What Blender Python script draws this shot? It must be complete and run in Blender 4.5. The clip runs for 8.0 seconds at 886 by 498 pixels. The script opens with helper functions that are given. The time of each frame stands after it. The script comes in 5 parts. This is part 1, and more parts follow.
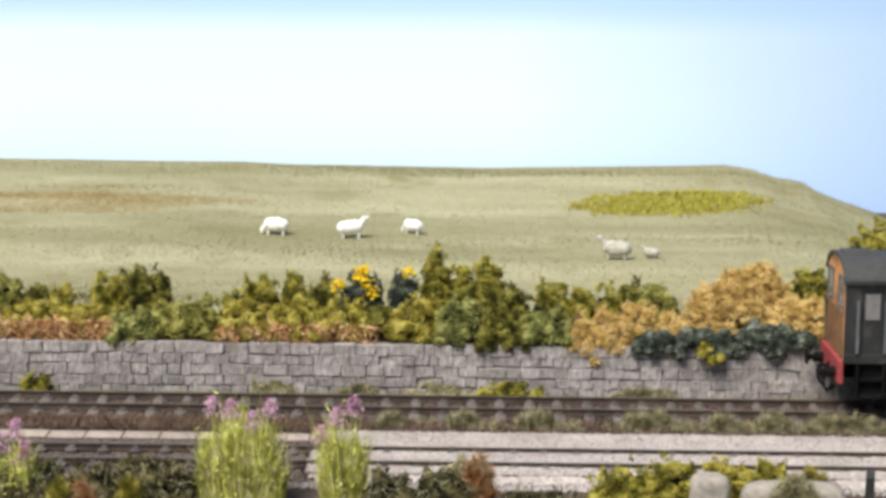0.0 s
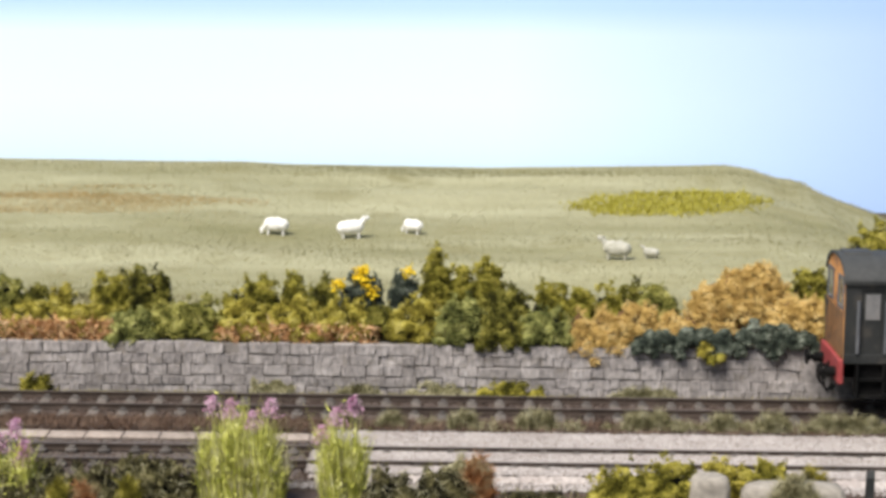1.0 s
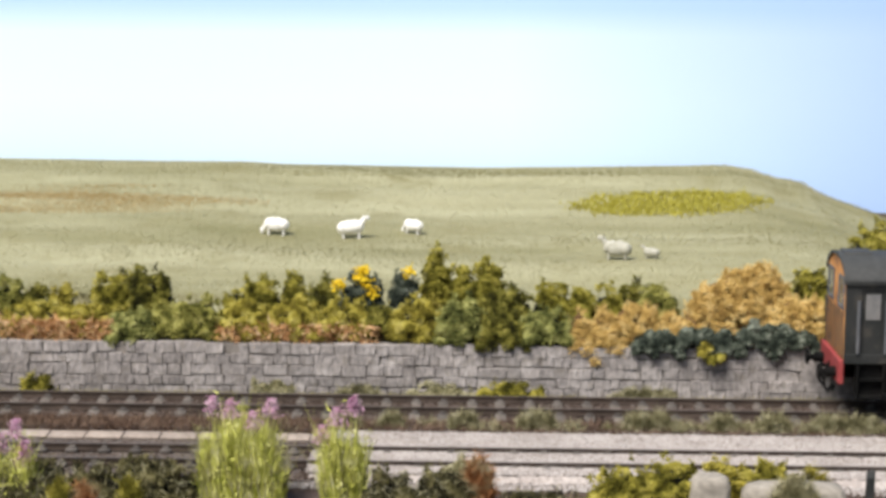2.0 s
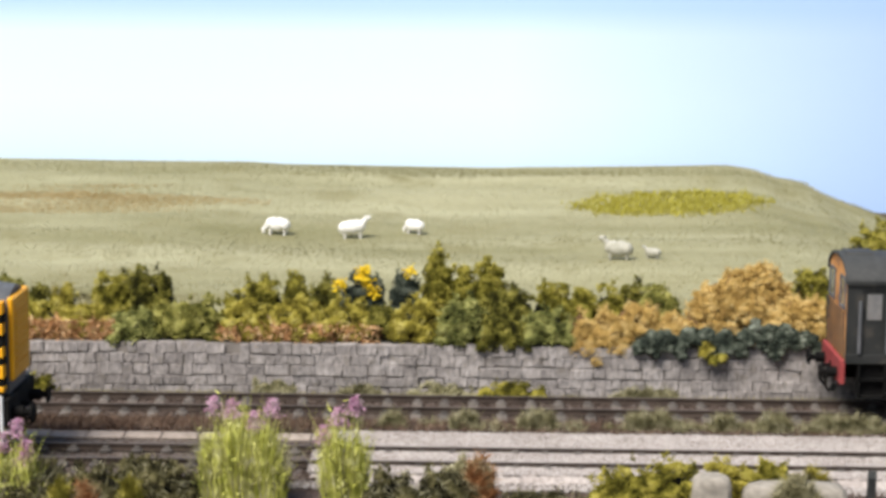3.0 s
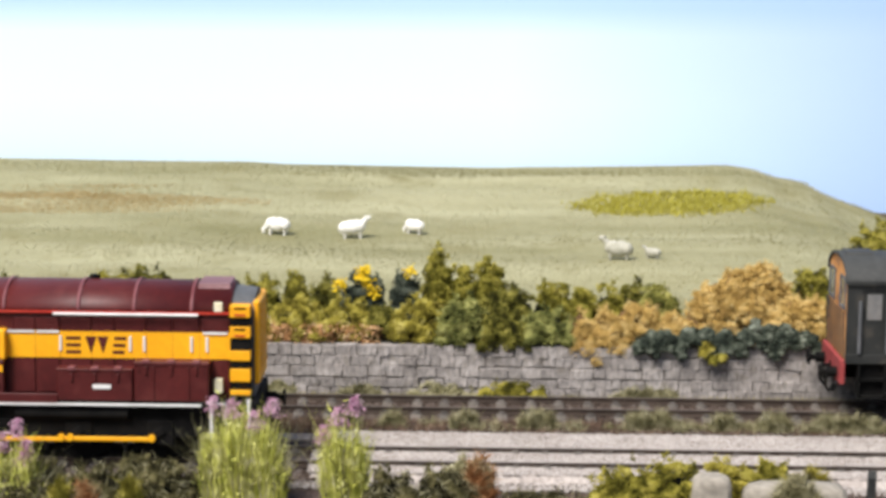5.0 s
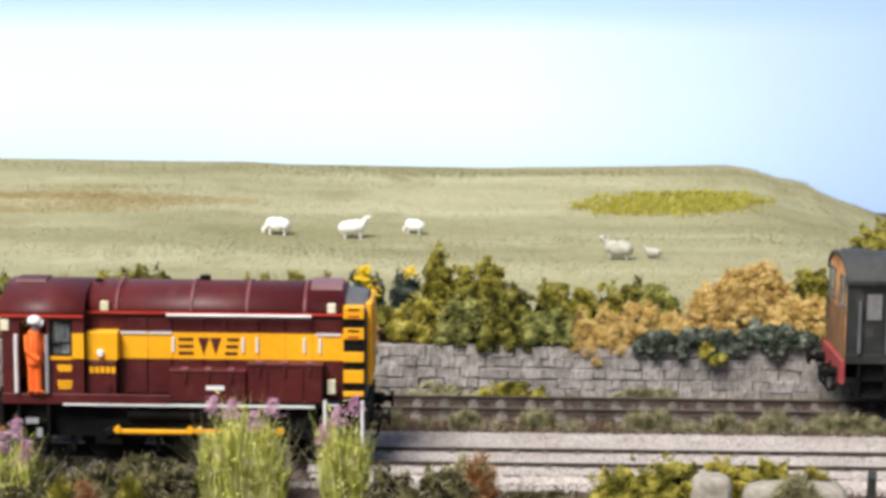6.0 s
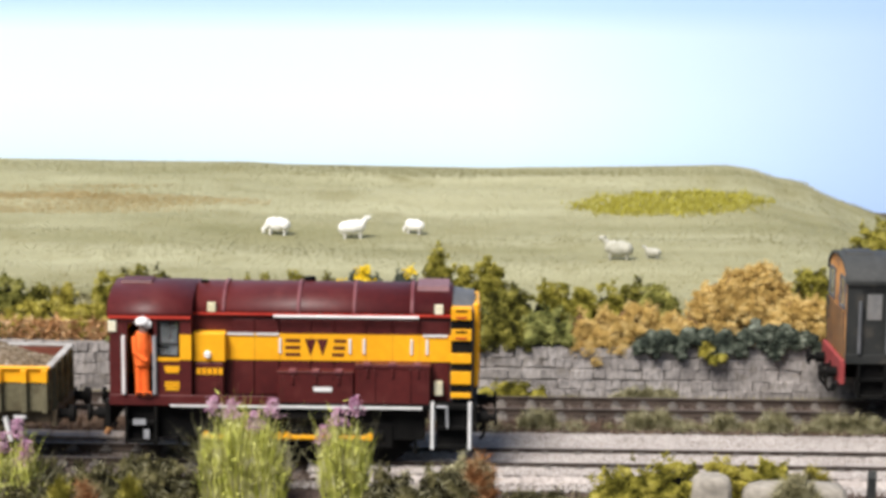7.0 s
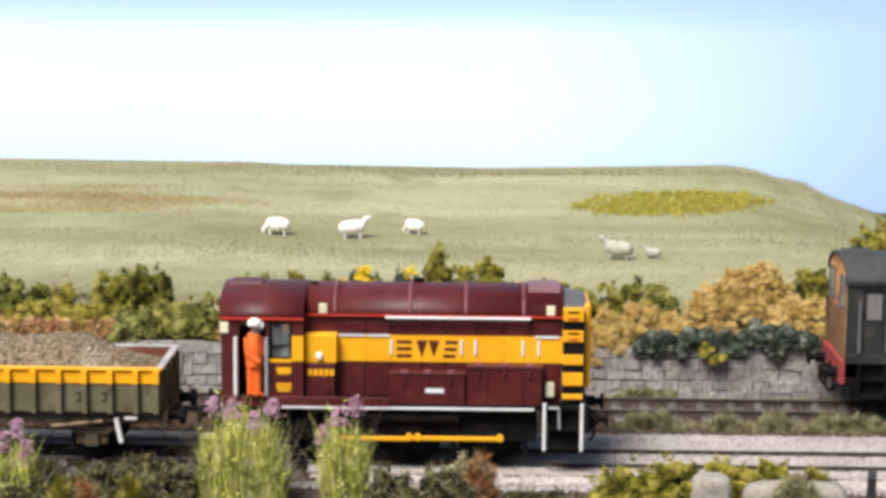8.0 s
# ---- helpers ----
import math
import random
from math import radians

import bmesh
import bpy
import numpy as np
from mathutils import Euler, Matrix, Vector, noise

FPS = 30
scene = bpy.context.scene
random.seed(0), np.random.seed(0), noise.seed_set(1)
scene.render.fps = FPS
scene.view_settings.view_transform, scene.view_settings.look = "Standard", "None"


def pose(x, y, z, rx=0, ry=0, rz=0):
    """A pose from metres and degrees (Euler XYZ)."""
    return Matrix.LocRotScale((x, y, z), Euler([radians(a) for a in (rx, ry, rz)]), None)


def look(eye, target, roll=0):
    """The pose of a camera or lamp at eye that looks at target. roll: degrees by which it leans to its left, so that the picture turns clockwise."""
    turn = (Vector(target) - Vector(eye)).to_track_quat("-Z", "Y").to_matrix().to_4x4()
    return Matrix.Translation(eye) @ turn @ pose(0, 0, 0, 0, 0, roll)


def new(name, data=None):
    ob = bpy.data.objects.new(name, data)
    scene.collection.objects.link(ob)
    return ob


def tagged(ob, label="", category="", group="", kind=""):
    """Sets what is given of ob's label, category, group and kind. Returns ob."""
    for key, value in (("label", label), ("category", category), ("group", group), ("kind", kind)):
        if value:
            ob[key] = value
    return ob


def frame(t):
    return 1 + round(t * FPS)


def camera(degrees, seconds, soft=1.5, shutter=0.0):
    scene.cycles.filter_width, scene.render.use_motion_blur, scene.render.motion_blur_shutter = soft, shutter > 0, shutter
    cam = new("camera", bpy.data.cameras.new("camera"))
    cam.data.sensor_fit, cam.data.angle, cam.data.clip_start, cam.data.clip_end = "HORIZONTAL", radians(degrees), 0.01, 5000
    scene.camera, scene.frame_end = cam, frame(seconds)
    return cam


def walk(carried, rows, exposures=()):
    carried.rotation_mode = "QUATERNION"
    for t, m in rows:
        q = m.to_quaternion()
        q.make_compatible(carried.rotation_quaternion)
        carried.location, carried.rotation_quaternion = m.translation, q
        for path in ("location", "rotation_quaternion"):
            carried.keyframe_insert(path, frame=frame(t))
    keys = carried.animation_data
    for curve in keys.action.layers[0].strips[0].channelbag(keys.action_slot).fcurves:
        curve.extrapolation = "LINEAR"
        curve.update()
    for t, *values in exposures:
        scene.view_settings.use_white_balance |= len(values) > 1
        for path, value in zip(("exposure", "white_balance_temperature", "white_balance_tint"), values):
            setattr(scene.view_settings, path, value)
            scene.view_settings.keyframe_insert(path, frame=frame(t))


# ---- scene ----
# A model railway at 1:76; lengths in the code below are millimetres unless they go to walk()
MM = 0.001
EYE = (0.0, -0.58244, 0.15138)
YAW, PITCH, ROLL = 0.91, 8.87, 0.5


def aim(yaw):
    y, p = radians(yaw), radians(PITCH)
    way = Vector((-math.sin(y) * math.cos(p), math.cos(y) * math.cos(p), -math.sin(p)))
    return look(EYE, tuple(Vector(EYE) + way), ROLL)


cam = camera(24.295, 8.0, soft=3.6)
walk(cam, [(0.0, aim(YAW - 0.045)), (1.7, aim(YAW - 0.045)), (2.8, aim(YAW)), (8.0, aim(YAW))],
     exposures=[(0.0, 0.43), (3.0, 0.43), (4.5, 0.46), (6.0, 0.48), (8.0, 0.48)])

# ---- light: soft daylight from above, the front and the left ----
world = bpy.data.worlds.new("daylight")
scene.world = world
world.use_nodes = True
wn = world.node_tree
sky = wn.nodes.new("ShaderNodeTexSky")
sky.sky_type = "NISHITA"
sky.sun_disc = False
sky.sun_elevation, sky.sun_rotation = radians(55), radians(216)
sky.dust_density = 2.0
wn.nodes["Background"].inputs["Strength"].default_value = 0.075
wn.links.new(sky.outputs["Color"], wn.nodes["Background"].inputs["Color"])
sun = new("sun", bpy.data.lights.new("sun", "SUN"))
sun.data.energy, sun.data.angle, sun.data.color = 4.6, radians(26), (0.985, 0.955, 0.91)
sun.matrix_world = look((-0.41, -0.57, 1.0), (0, 0, 0))


# ---- materials ----
def node_mat(name, rough=0.8, metal=0.0, spec=0.3):
    m = bpy.data.materials.new(name)
    m.use_nodes = True
    b = m.node_tree.nodes["Principled BSDF"]
    b.inputs["Roughness"].default_value = rough
    b.inputs["Metallic"].default_value = metal
    b.inputs["Specular IOR Level"].default_value = spec
    return m, m.node_tree.nodes, m.node_tree.links, b


def noise_of(n, l, scale, detail=4.0, squash=None, fixed=False):
    tc = n.new("ShaderNodeNewGeometry" if fixed else "ShaderNodeTexCoord")
    where = tc.outputs["Position" if fixed else "Object"]
    t = n.new("ShaderNodeTexNoise")
    t.inputs["Scale"].default_value, t.inputs["Detail"].default_value = scale, detail
    if squash:
        mp = n.new("ShaderNodeMapping")
        mp.inputs["Scale"].default_value = squash
        l.new(where, mp.inputs["Vector"])
        l.new(mp.outputs["Vector"], t.inputs["Vector"])
    else:
        l.new(where, t.inputs["Vector"])
    return t


def ramp_of(n, l, source, stops):
    r = n.new("ShaderNodeValToRGB")
    el = r.color_ramp.elements
    while len(el) < len(stops):
        el.new(0.5)
    for e, (pos, col) in zip(el, stops):
        e.position, e.color = pos, (*col, 1)
    l.new(source, r.inputs["Fac"])
    return r


def surface(name, cols, scale=120, fine=900, rough=0.8, metal=0.0, spec=0.3, bump=0.2, amount=0.35, random_tint=0.0, squash=None, wear=None, fixed=False):
    """Two colours mixed by a broad noise, broken by a fine one, with relief; wear: a third colour in patches."""
    m, n, l, b = node_mat(name, rough, metal, spec)
    broad = noise_of(n, l, scale, 5, squash, fixed)
    r = ramp_of(n, l, broad.outputs["Fac"], [(0.32, cols[0]), (0.68, cols[1])])
    grain = noise_of(n, l, fine, 3, (1, 1, 0.45) if fixed else None, fixed)
    mix = n.new("ShaderNodeMix")
    mix.data_type, mix.blend_type = "RGBA", "OVERLAY"
    mix.inputs["Factor"].default_value = amount
    l.new(r.outputs["Color"], mix.inputs["A"])
    l.new(grain.outputs["Fac"], mix.inputs["B"])
    out = mix.outputs["Result"]
    if wear:
        patch = noise_of(n, l, scale * 2.3, 6, None, fixed)
        pr = ramp_of(n, l, patch.outputs["Fac"], [(0.55, (0, 0, 0)), (0.72, (1, 1, 1))])
        mw = n.new("ShaderNodeMix")
        mw.data_type = "RGBA"
        l.new(pr.outputs["Color"], mw.inputs["Factor"])
        l.new(out, mw.inputs["A"])
        mw.inputs["B"].default_value = (*wear, 1)
        out = mw.outputs["Result"]
    if random_tint:
        info = n.new("ShaderNodeObjectInfo")
        hsv = n.new("ShaderNodeHueSaturation")
        mr = n.new("ShaderNodeMapRange")
        mr.inputs["To Min"].default_value, mr.inputs["To Max"].default_value = 1 - random_tint, 1 + random_tint
        l.new(info.outputs["Random"], mr.inputs["Value"])
        l.new(mr.outputs["Result"], hsv.inputs["Value"])
        l.new(out, hsv.inputs["Color"])
        out = hsv.outputs["Color"]
    l.new(out, b.inputs["Base Color"])
    if bump:
        bp = n.new("ShaderNodeBump")
        bp.inputs["Strength"].default_value, bp.inputs["Distance"].default_value = bump, 0.0006
        l.new(grain.outputs["Fac"], bp.inputs["Height"])
        l.new(bp.outputs["Normal"], b.inputs["Normal"])
    return m


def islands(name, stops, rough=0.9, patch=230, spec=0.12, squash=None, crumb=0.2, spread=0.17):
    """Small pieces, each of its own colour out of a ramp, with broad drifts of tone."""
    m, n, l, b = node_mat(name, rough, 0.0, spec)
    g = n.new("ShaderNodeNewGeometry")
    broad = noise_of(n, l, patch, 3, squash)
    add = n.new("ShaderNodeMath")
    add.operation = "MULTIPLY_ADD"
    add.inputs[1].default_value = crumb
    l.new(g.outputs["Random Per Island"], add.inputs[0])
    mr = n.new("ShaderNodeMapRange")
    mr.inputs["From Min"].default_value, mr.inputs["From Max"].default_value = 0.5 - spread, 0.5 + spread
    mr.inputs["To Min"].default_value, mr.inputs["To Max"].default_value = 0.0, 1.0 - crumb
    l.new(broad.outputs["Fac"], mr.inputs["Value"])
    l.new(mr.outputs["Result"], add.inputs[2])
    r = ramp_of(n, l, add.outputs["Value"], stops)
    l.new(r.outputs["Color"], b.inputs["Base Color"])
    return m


def even(cols):
    return [(i / (len(cols) - 1) * 0.9 + 0.05, c) for i, c in enumerate(cols)]


MAROON = surface("maroon_paint", [(0.060, 0.007, 0.007), (0.088, 0.012, 0.011)], 60, 700, 0.5, spec=0.34, bump=0.08, amount=0.35, wear=(0.10, 0.02, 0.018))
GOLD = surface("golden_yellow_paint", [(0.80, 0.36, 0.008), (0.88, 0.42, 0.012)], 50, 700, 0.5, bump=0.03, amount=0.15)
RED = surface("red_lining_paint", [(0.42, 0.03, 0.02), (0.5, 0.05, 0.03)], 90, 700, 0.5, bump=0.02, amount=0.15)
BLACK = surface("weathered_black", [(0.003, 0.003, 0.003), (0.011, 0.010, 0.009)], 120, 900, 0.8, spec=0.1, bump=0.1)
GREYROOF = surface("dark_grey_paint", [(0.07, 0.075, 0.08), (0.12, 0.12, 0.125)], 90, 800, 0.6, bump=0.05)
WHITE = surface("white_paint", [(0.62, 0.6, 0.58), (0.78, 0.77, 0.75)], 120, 800, 0.55, bump=0.02, amount=0.15)
CREAM = surface("cream_paint", [(0.62, 0.56, 0.36), (0.75, 0.7, 0.52)], 150, 800, 0.6, bump=0.02)
SOOT = surface("sooty_green_black", [(0.014, 0.0155, 0.0145), (0.034, 0.034, 0.032)], 70, 600, 0.65, bump=0.08, wear=(0.055, 0.048, 0.04))
SOOTROOF = surface("sooty_roof", [(0.032, 0.033, 0.032), (0.06, 0.06, 0.057)], 60, 600, 0.7, bump=0.08)
FADED = surface("faded_orange_paint", [(0.46, 0.19, 0.05), (0.62, 0.30, 0.10)], 90, 500, 0.75, bump=0.06, wear=(0.2, 0.1, 0.06))
BEAMRED = surface("buffer_beam_red", [(0.24, 0.034, 0.034), (0.32, 0.06, 0.056)], 90, 600, 0.65, bump=0.05, wear=(0.16, 0.04, 0.04))
GLASS, _n, _l, _b = node_mat("cab_glass", 0.08)
_b.inputs["Transmission Weight"].default_value, _b.inputs["Base Color"].default_value = 0.95, (0.85, 0.9, 0.92, 1)
STEEL = surface("dull_grey_metal", [(0.28, 0.28, 0.29), (0.42, 0.42, 0.43)], 150, 900, 0.5, metal=0.3, bump=0.04)
RAILTOP = surface("worn_rail_steel", [(0.10, 0.082, 0.07), (0.17, 0.145, 0.13)], 60, 900, 0.5, metal=0.4, bump=0.05)
RAILSIDE = surface("rusty_rail_side", [(0.028, 0.019, 0.014), (0.06, 0.042, 0.032)], 90, 900, 0.85, bump=0.2)
SLEEPER = surface("grimy_sleeper", [(0.075, 0.06, 0.05), (0.19, 0.165, 0.14)], 420, 1500, 0.9, bump=0.3, random_tint=0.25)
CHAIR = surface("rail_chair", [(0.06, 0.052, 0.046), (0.145, 0.127, 0.112)], 300, 1200, 0.85, bump=0.2, random_tint=0.3)
STONE = surface("grey_stone", [(0.225, 0.2, 0.185), (0.345, 0.312, 0.292)], 110, 900, 0.95, bump=0.9, amount=0.75, random_tint=0.11, wear=(0.21, 0.183, 0.155), fixed=True)
MORTAR = surface("wall_mortar", [(0.15, 0.13, 0.113), (0.25, 0.222, 0.195)], 120, 900, 0.95, bump=0.4)
CONCRETE = surface("weathered_concrete", [(0.225, 0.18, 0.145), (0.37, 0.305, 0.255)], 70, 800, 0.9, bump=0.3, amount=0.5, random_tint=0.12)
EARTH = surface("brown_earth", [(0.055, 0.036, 0.028), (0.115, 0.08, 0.064)], 60, 700, 0.95, bump=0.8, amount=0.6)
PALEBED = surface("pale_ballast_bed", [(0.31, 0.265, 0.24), (0.47, 0.42, 0.385)], 45, 700, 0.95, bump=0.8, amount=0.6)
OILBED = surface("oily_ballast_bed", [(0.06, 0.05, 0.045), (0.14, 0.115, 0.10)], 45, 700, 0.9, bump=0.8, amount=0.6)
FIELD = surface("dry_field", [(0.18, 0.167, 0.078), (0.335, 0.315, 0.19)], 16, 350, 0.95, bump=0.2, amount=0.2, squash=(0.35, 1.7, 1), wear=(0.21, 0.19, 0.092))
PALESTONES = islands("pale_stones", even([(0.2, 0.17, 0.15), (0.33, 0.29, 0.262), (0.44, 0.398, 0.37), (0.55, 0.505, 0.475)]), patch=60, crumb=0.7)
DARKSTONES = islands("dark_stones", even([(0.03, 0.021, 0.016), (0.075, 0.053, 0.042), (0.12, 0.09, 0.074), (0.2, 0.165, 0.145)]), patch=60, crumb=0.7)
SPOIL = islands("spoil_stones", even([(0.08, 0.055, 0.033), (0.17, 0.125, 0.08), (0.25, 0.195, 0.135), (0.42, 0.38, 0.32)]), patch=60, crumb=0.7)
GRASS = islands("field_grass", even([(0.18, 0.165, 0.077), (0.258, 0.24, 0.122), (0.34, 0.32, 0.185), (0.45, 0.425, 0.285)]), patch=18, squash=(0.35, 1.7, 1), crumb=0.16, spread=0.12)
PATCHGREEN = islands("bright_turf", even([(0.27, 0.24, 0.03), (0.38, 0.34, 0.05), (0.44, 0.40, 0.10)]))
RUSSETTURF = islands("orange_brown_turf", even([(0.32, 0.215, 0.085), (0.40, 0.285, 0.125), (0.42, 0.33, 0.175)]))
PATCHBROWN = islands("russet_turf", even([(0.215, 0.18, 0.09), (0.26, 0.222, 0.12), (0.31, 0.275, 0.165)]))
# foliage ramps start near black: shaded hollows are put into the leaf colour
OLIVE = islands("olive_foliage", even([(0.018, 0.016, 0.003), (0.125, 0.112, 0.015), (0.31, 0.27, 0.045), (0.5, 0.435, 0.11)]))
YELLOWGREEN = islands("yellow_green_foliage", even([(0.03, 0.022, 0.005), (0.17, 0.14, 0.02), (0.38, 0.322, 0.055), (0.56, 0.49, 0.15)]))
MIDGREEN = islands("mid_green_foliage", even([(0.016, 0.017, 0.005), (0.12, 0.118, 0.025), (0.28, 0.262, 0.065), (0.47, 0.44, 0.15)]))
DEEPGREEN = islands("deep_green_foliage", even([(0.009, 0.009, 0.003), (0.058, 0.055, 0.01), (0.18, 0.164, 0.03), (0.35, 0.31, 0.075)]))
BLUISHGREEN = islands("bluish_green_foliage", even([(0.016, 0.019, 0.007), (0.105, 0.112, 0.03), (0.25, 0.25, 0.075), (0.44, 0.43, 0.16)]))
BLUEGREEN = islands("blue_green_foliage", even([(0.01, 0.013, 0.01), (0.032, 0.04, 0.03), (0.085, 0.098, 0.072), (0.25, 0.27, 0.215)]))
# scrub's own dark tone, with the shade of its hollows in the darkest patches
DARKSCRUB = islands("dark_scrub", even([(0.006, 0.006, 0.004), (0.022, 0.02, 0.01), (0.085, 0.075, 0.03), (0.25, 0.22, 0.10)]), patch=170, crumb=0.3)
STRAW = islands("straw", even([(0.27, 0.165, 0.05), (0.45, 0.3, 0.09), (0.6, 0.425, 0.155), (0.72, 0.57, 0.27)]))
RUST = islands("rusty_leaves", even([(0.14, 0.06, 0.03), (0.3, 0.13, 0.05), (0.34, 0.22, 0.11), (0.34, 0.32, 0.2)]))
FRESH = islands("fresh_stems", even([(0.24, 0.27, 0.04), (0.46, 0.47, 0.085), (0.63, 0.62, 0.18), (0.76, 0.74, 0.4)]), crumb=0.5)
PINK = islands("pink_blossom", even([(0.38, 0.16, 0.27), (0.52, 0.3, 0.4), (0.62, 0.45, 0.5)]))
BLOSSOM = islands("yellow_blossom", even([(0.55, 0.36, 0.01), (0.75, 0.52, 0.02), (0.8, 0.6, 0.05)]))
GREYGREEN = islands("grey_green_tuft", even([(0.07, 0.065, 0.03), (0.2, 0.18, 0.09), (0.34, 0.31, 0.18), (0.45, 0.42, 0.28)]))
DEADGRASS = islands("dead_brown_grass", even([(0.06, 0.035, 0.024), (0.13, 0.08, 0.055), (0.2, 0.135, 0.095), (0.27, 0.2, 0.14)]), patch=60, crumb=0.5)
VERGE = islands("mossy_verge", even([(0.13, 0.1, 0.05), (0.22, 0.19, 0.085), (0.3, 0.265, 0.11), (0.34, 0.31, 0.2)]), patch=45, crumb=0.3)
# almost black, so the gaps between lumps read as shaded
SHADE_CORE = surface("bush_core_shade", [(0.007, 0.007, 0.003), (0.016, 0.015, 0.006)], 200, 900, 0.95)
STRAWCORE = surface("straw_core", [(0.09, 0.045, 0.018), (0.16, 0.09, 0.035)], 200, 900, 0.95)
WOOL = surface("painted_fleece", [(0.72, 0.69, 0.62), (0.85, 0.83, 0.78)], 300, 1500, 0.9, bump=0.5)
WOOLGREY = surface("grubby_fleece", [(0.36, 0.345, 0.275), (0.47, 0.45, 0.38)], 300, 1500, 0.9, bump=0.5)
HIVIS = surface("orange_workwear", [(0.85, 0.12, 0.015), (0.95, 0.17, 0.03)], 200, 1200, 0.8, bump=0.15)
WAGONGREY = surface("weathered_olive_grey", [(0.095, 0.083, 0.047), (0.165, 0.146, 0.09)], 80, 600, 0.85, spec=0.15, bump=0.15, wear=(0.08, 0.064, 0.038))
WAGONRUST = surface("rusty_interior", [(0.14, 0.04, 0.025), (0.22, 0.07, 0.04)], 90, 600, 0.85, bump=0.2)
RIM = surface("scuffed_grey_rim", [(0.30, 0.28, 0.26), (0.44, 0.42, 0.40)], 100, 700, 0.8, bump=0.1)
FRAMEBROWN = surface("grimy_brown_frame", [(0.045, 0.034, 0.022), (0.10, 0.075, 0.045)], 90, 700, 0.85, bump=0.15)
ROCK = surface("foreground_stone", [(0.22, 0.195, 0.16), (0.36, 0.325, 0.275)], 60, 500, 0.95, bump=0.6, amount=0.5)

# painted sky on the back board
SKYPAINT, _n, _l, _b = node_mat("sky_backdrop_paint", 1.0, spec=0.0)
_tc = _n.new("ShaderNodeTexCoord")
_sep = _n.new("ShaderNodeSeparateXYZ")
_l.new(_tc.outputs["Object"], _sep.inputs["Vector"])
_up = ramp_of(_n, _l, _sep.outputs["Z"], [(0.0, (0.60, 0.755, 0.93)), (0.05, (0.69, 0.82, 0.95)), (0.09, (0.675, 0.81, 0.95)), (0.106, (0.47, 0.65, 0.91)), (0.3, (0.3, 0.45, 0.7))])
_mr = _n.new("ShaderNodeMapRange")
_mr.inputs["From Min"].default_value, _mr.inputs["From Max"].default_value = 0.02, 0.30
_l.new(_sep.outputs["X"], _mr.inputs["Value"])
_mx = _n.new("ShaderNodeMix")
_mx.data_type = "RGBA"
_l.new(_mr.outputs["Result"], _mx.inputs["Factor"])
_l.new(_up.outputs["Color"], _mx.inputs["A"])
_mx.inputs["B"].default_value = (0.38, 0.53, 0.90, 1)
_l.new(_mx.outputs["Result"], _b.inputs["Base Color"])
_l.new(_mx.outputs["Result"], _b.inputs["Emission Color"])
_b.inputs["Emission Strength"].default_value = 0.0


# ---- building helpers (millimetres) ----
def part(name, bm, material, parent=None, label="", at=None):
    """One mesh object out of a bmesh in millimetres, under a thing or a part."""
    bmesh.ops.scale(bm, vec=(MM, MM, MM), verts=bm.verts)
    me = bpy.data.meshes.new(name)
    bm.to_mesh(me)
    bm.free()
    for m in (material if isinstance(material, (list, tuple)) else (material,)):
        me.materials.append(m)
    ob = new(name, me)
    ob.parent = parent
    if at:
        ob.location = Vector(at) * MM
    return tagged(ob, label)


def thing(name, label, category, at=(0, 0, 0), group="", kind=""):
    ob = new(name)
    ob.empty_display_size = 0.01
    ob.location = Vector(at) * MM
    return tagged(ob, label, category, group, kind)


def box(bm, x0, x1, y0, y1, z0, z1, bevel=0.0, index=0):
    vs = [bm.verts.new((x, y, z)) for x in (x0, x1) for y in (y0, y1) for z in (z0, z1)]
    fs = [bm.faces.new([vs[i] for i in f]) for f in ((0, 1, 3, 2), (4, 6, 7, 5), (0, 4, 5, 1), (2, 3, 7, 6), (0, 2, 6, 4), (1, 5, 7, 3))]
    for f in fs:
        f.material_index = index
    if bevel:
        es = list({e for f in fs for e in f.edges})
        bmesh.ops.bevel(bm, geom=es, offset=bevel, segments=1, affect="EDGES", profile=0.5)
    return bm


def one_box(x0, x1, y0, y1, z0, z1, bevel=0.0):
    return box(bmesh.new(), x0, x1, y0, y1, z0, z1, bevel)


def tube(bm, a, b, r, seg=10, r2=None, index=0):
    a, b = Vector(a), Vector(b)
    turn = (b - a).to_track_quat("Z", "Y").to_matrix()
    rings = []
    for p, rad in ((a, r), (b, r if r2 is None else r2)):
        rings.append([bm.verts.new(p + turn @ Vector((rad * math.cos(i * math.tau / seg), rad * math.sin(i * math.tau / seg), 0))) for i in range(seg)])
    for i in range(seg):
        bm.faces.new((rings[0][i], rings[0][(i + 1) % seg], rings[1][(i + 1) % seg], rings[1][i])).material_index = index
    bm.faces.new(rings[0][::-1]).material_index = index
    bm.faces.new(rings[1]).material_index = index
    return bm


def one_tube(a, b, r, seg=10, r2=None):
    return tube(bmesh.new(), a, b, r, seg, r2)


def prism(bm, outline, x0, x1, smooth=False):
    """A closed (y, z) outline drawn out along x."""
    a = [bm.verts.new((x0, y, z)) for y, z in outline]
    b = [bm.verts.new((x1, y, z)) for y, z in outline]
    k = len(outline)
    for i in range(k):
        bm.faces.new((a[i], a[(i + 1) % k], b[(i + 1) % k], b[i])).smooth = smooth
    bm.faces.new(a[::-1])
    bm.faces.new(b)
    bmesh.ops.recalc_face_normals(bm, faces=bm.faces)
    return bm


def arch(half, z0, rise, k=18, power=1.0):
    return [(-half * math.cos(math.pi * i / k), z0 + rise * max(0.0, math.sin(math.pi * i / k)) ** power) for i in range(k + 1)]


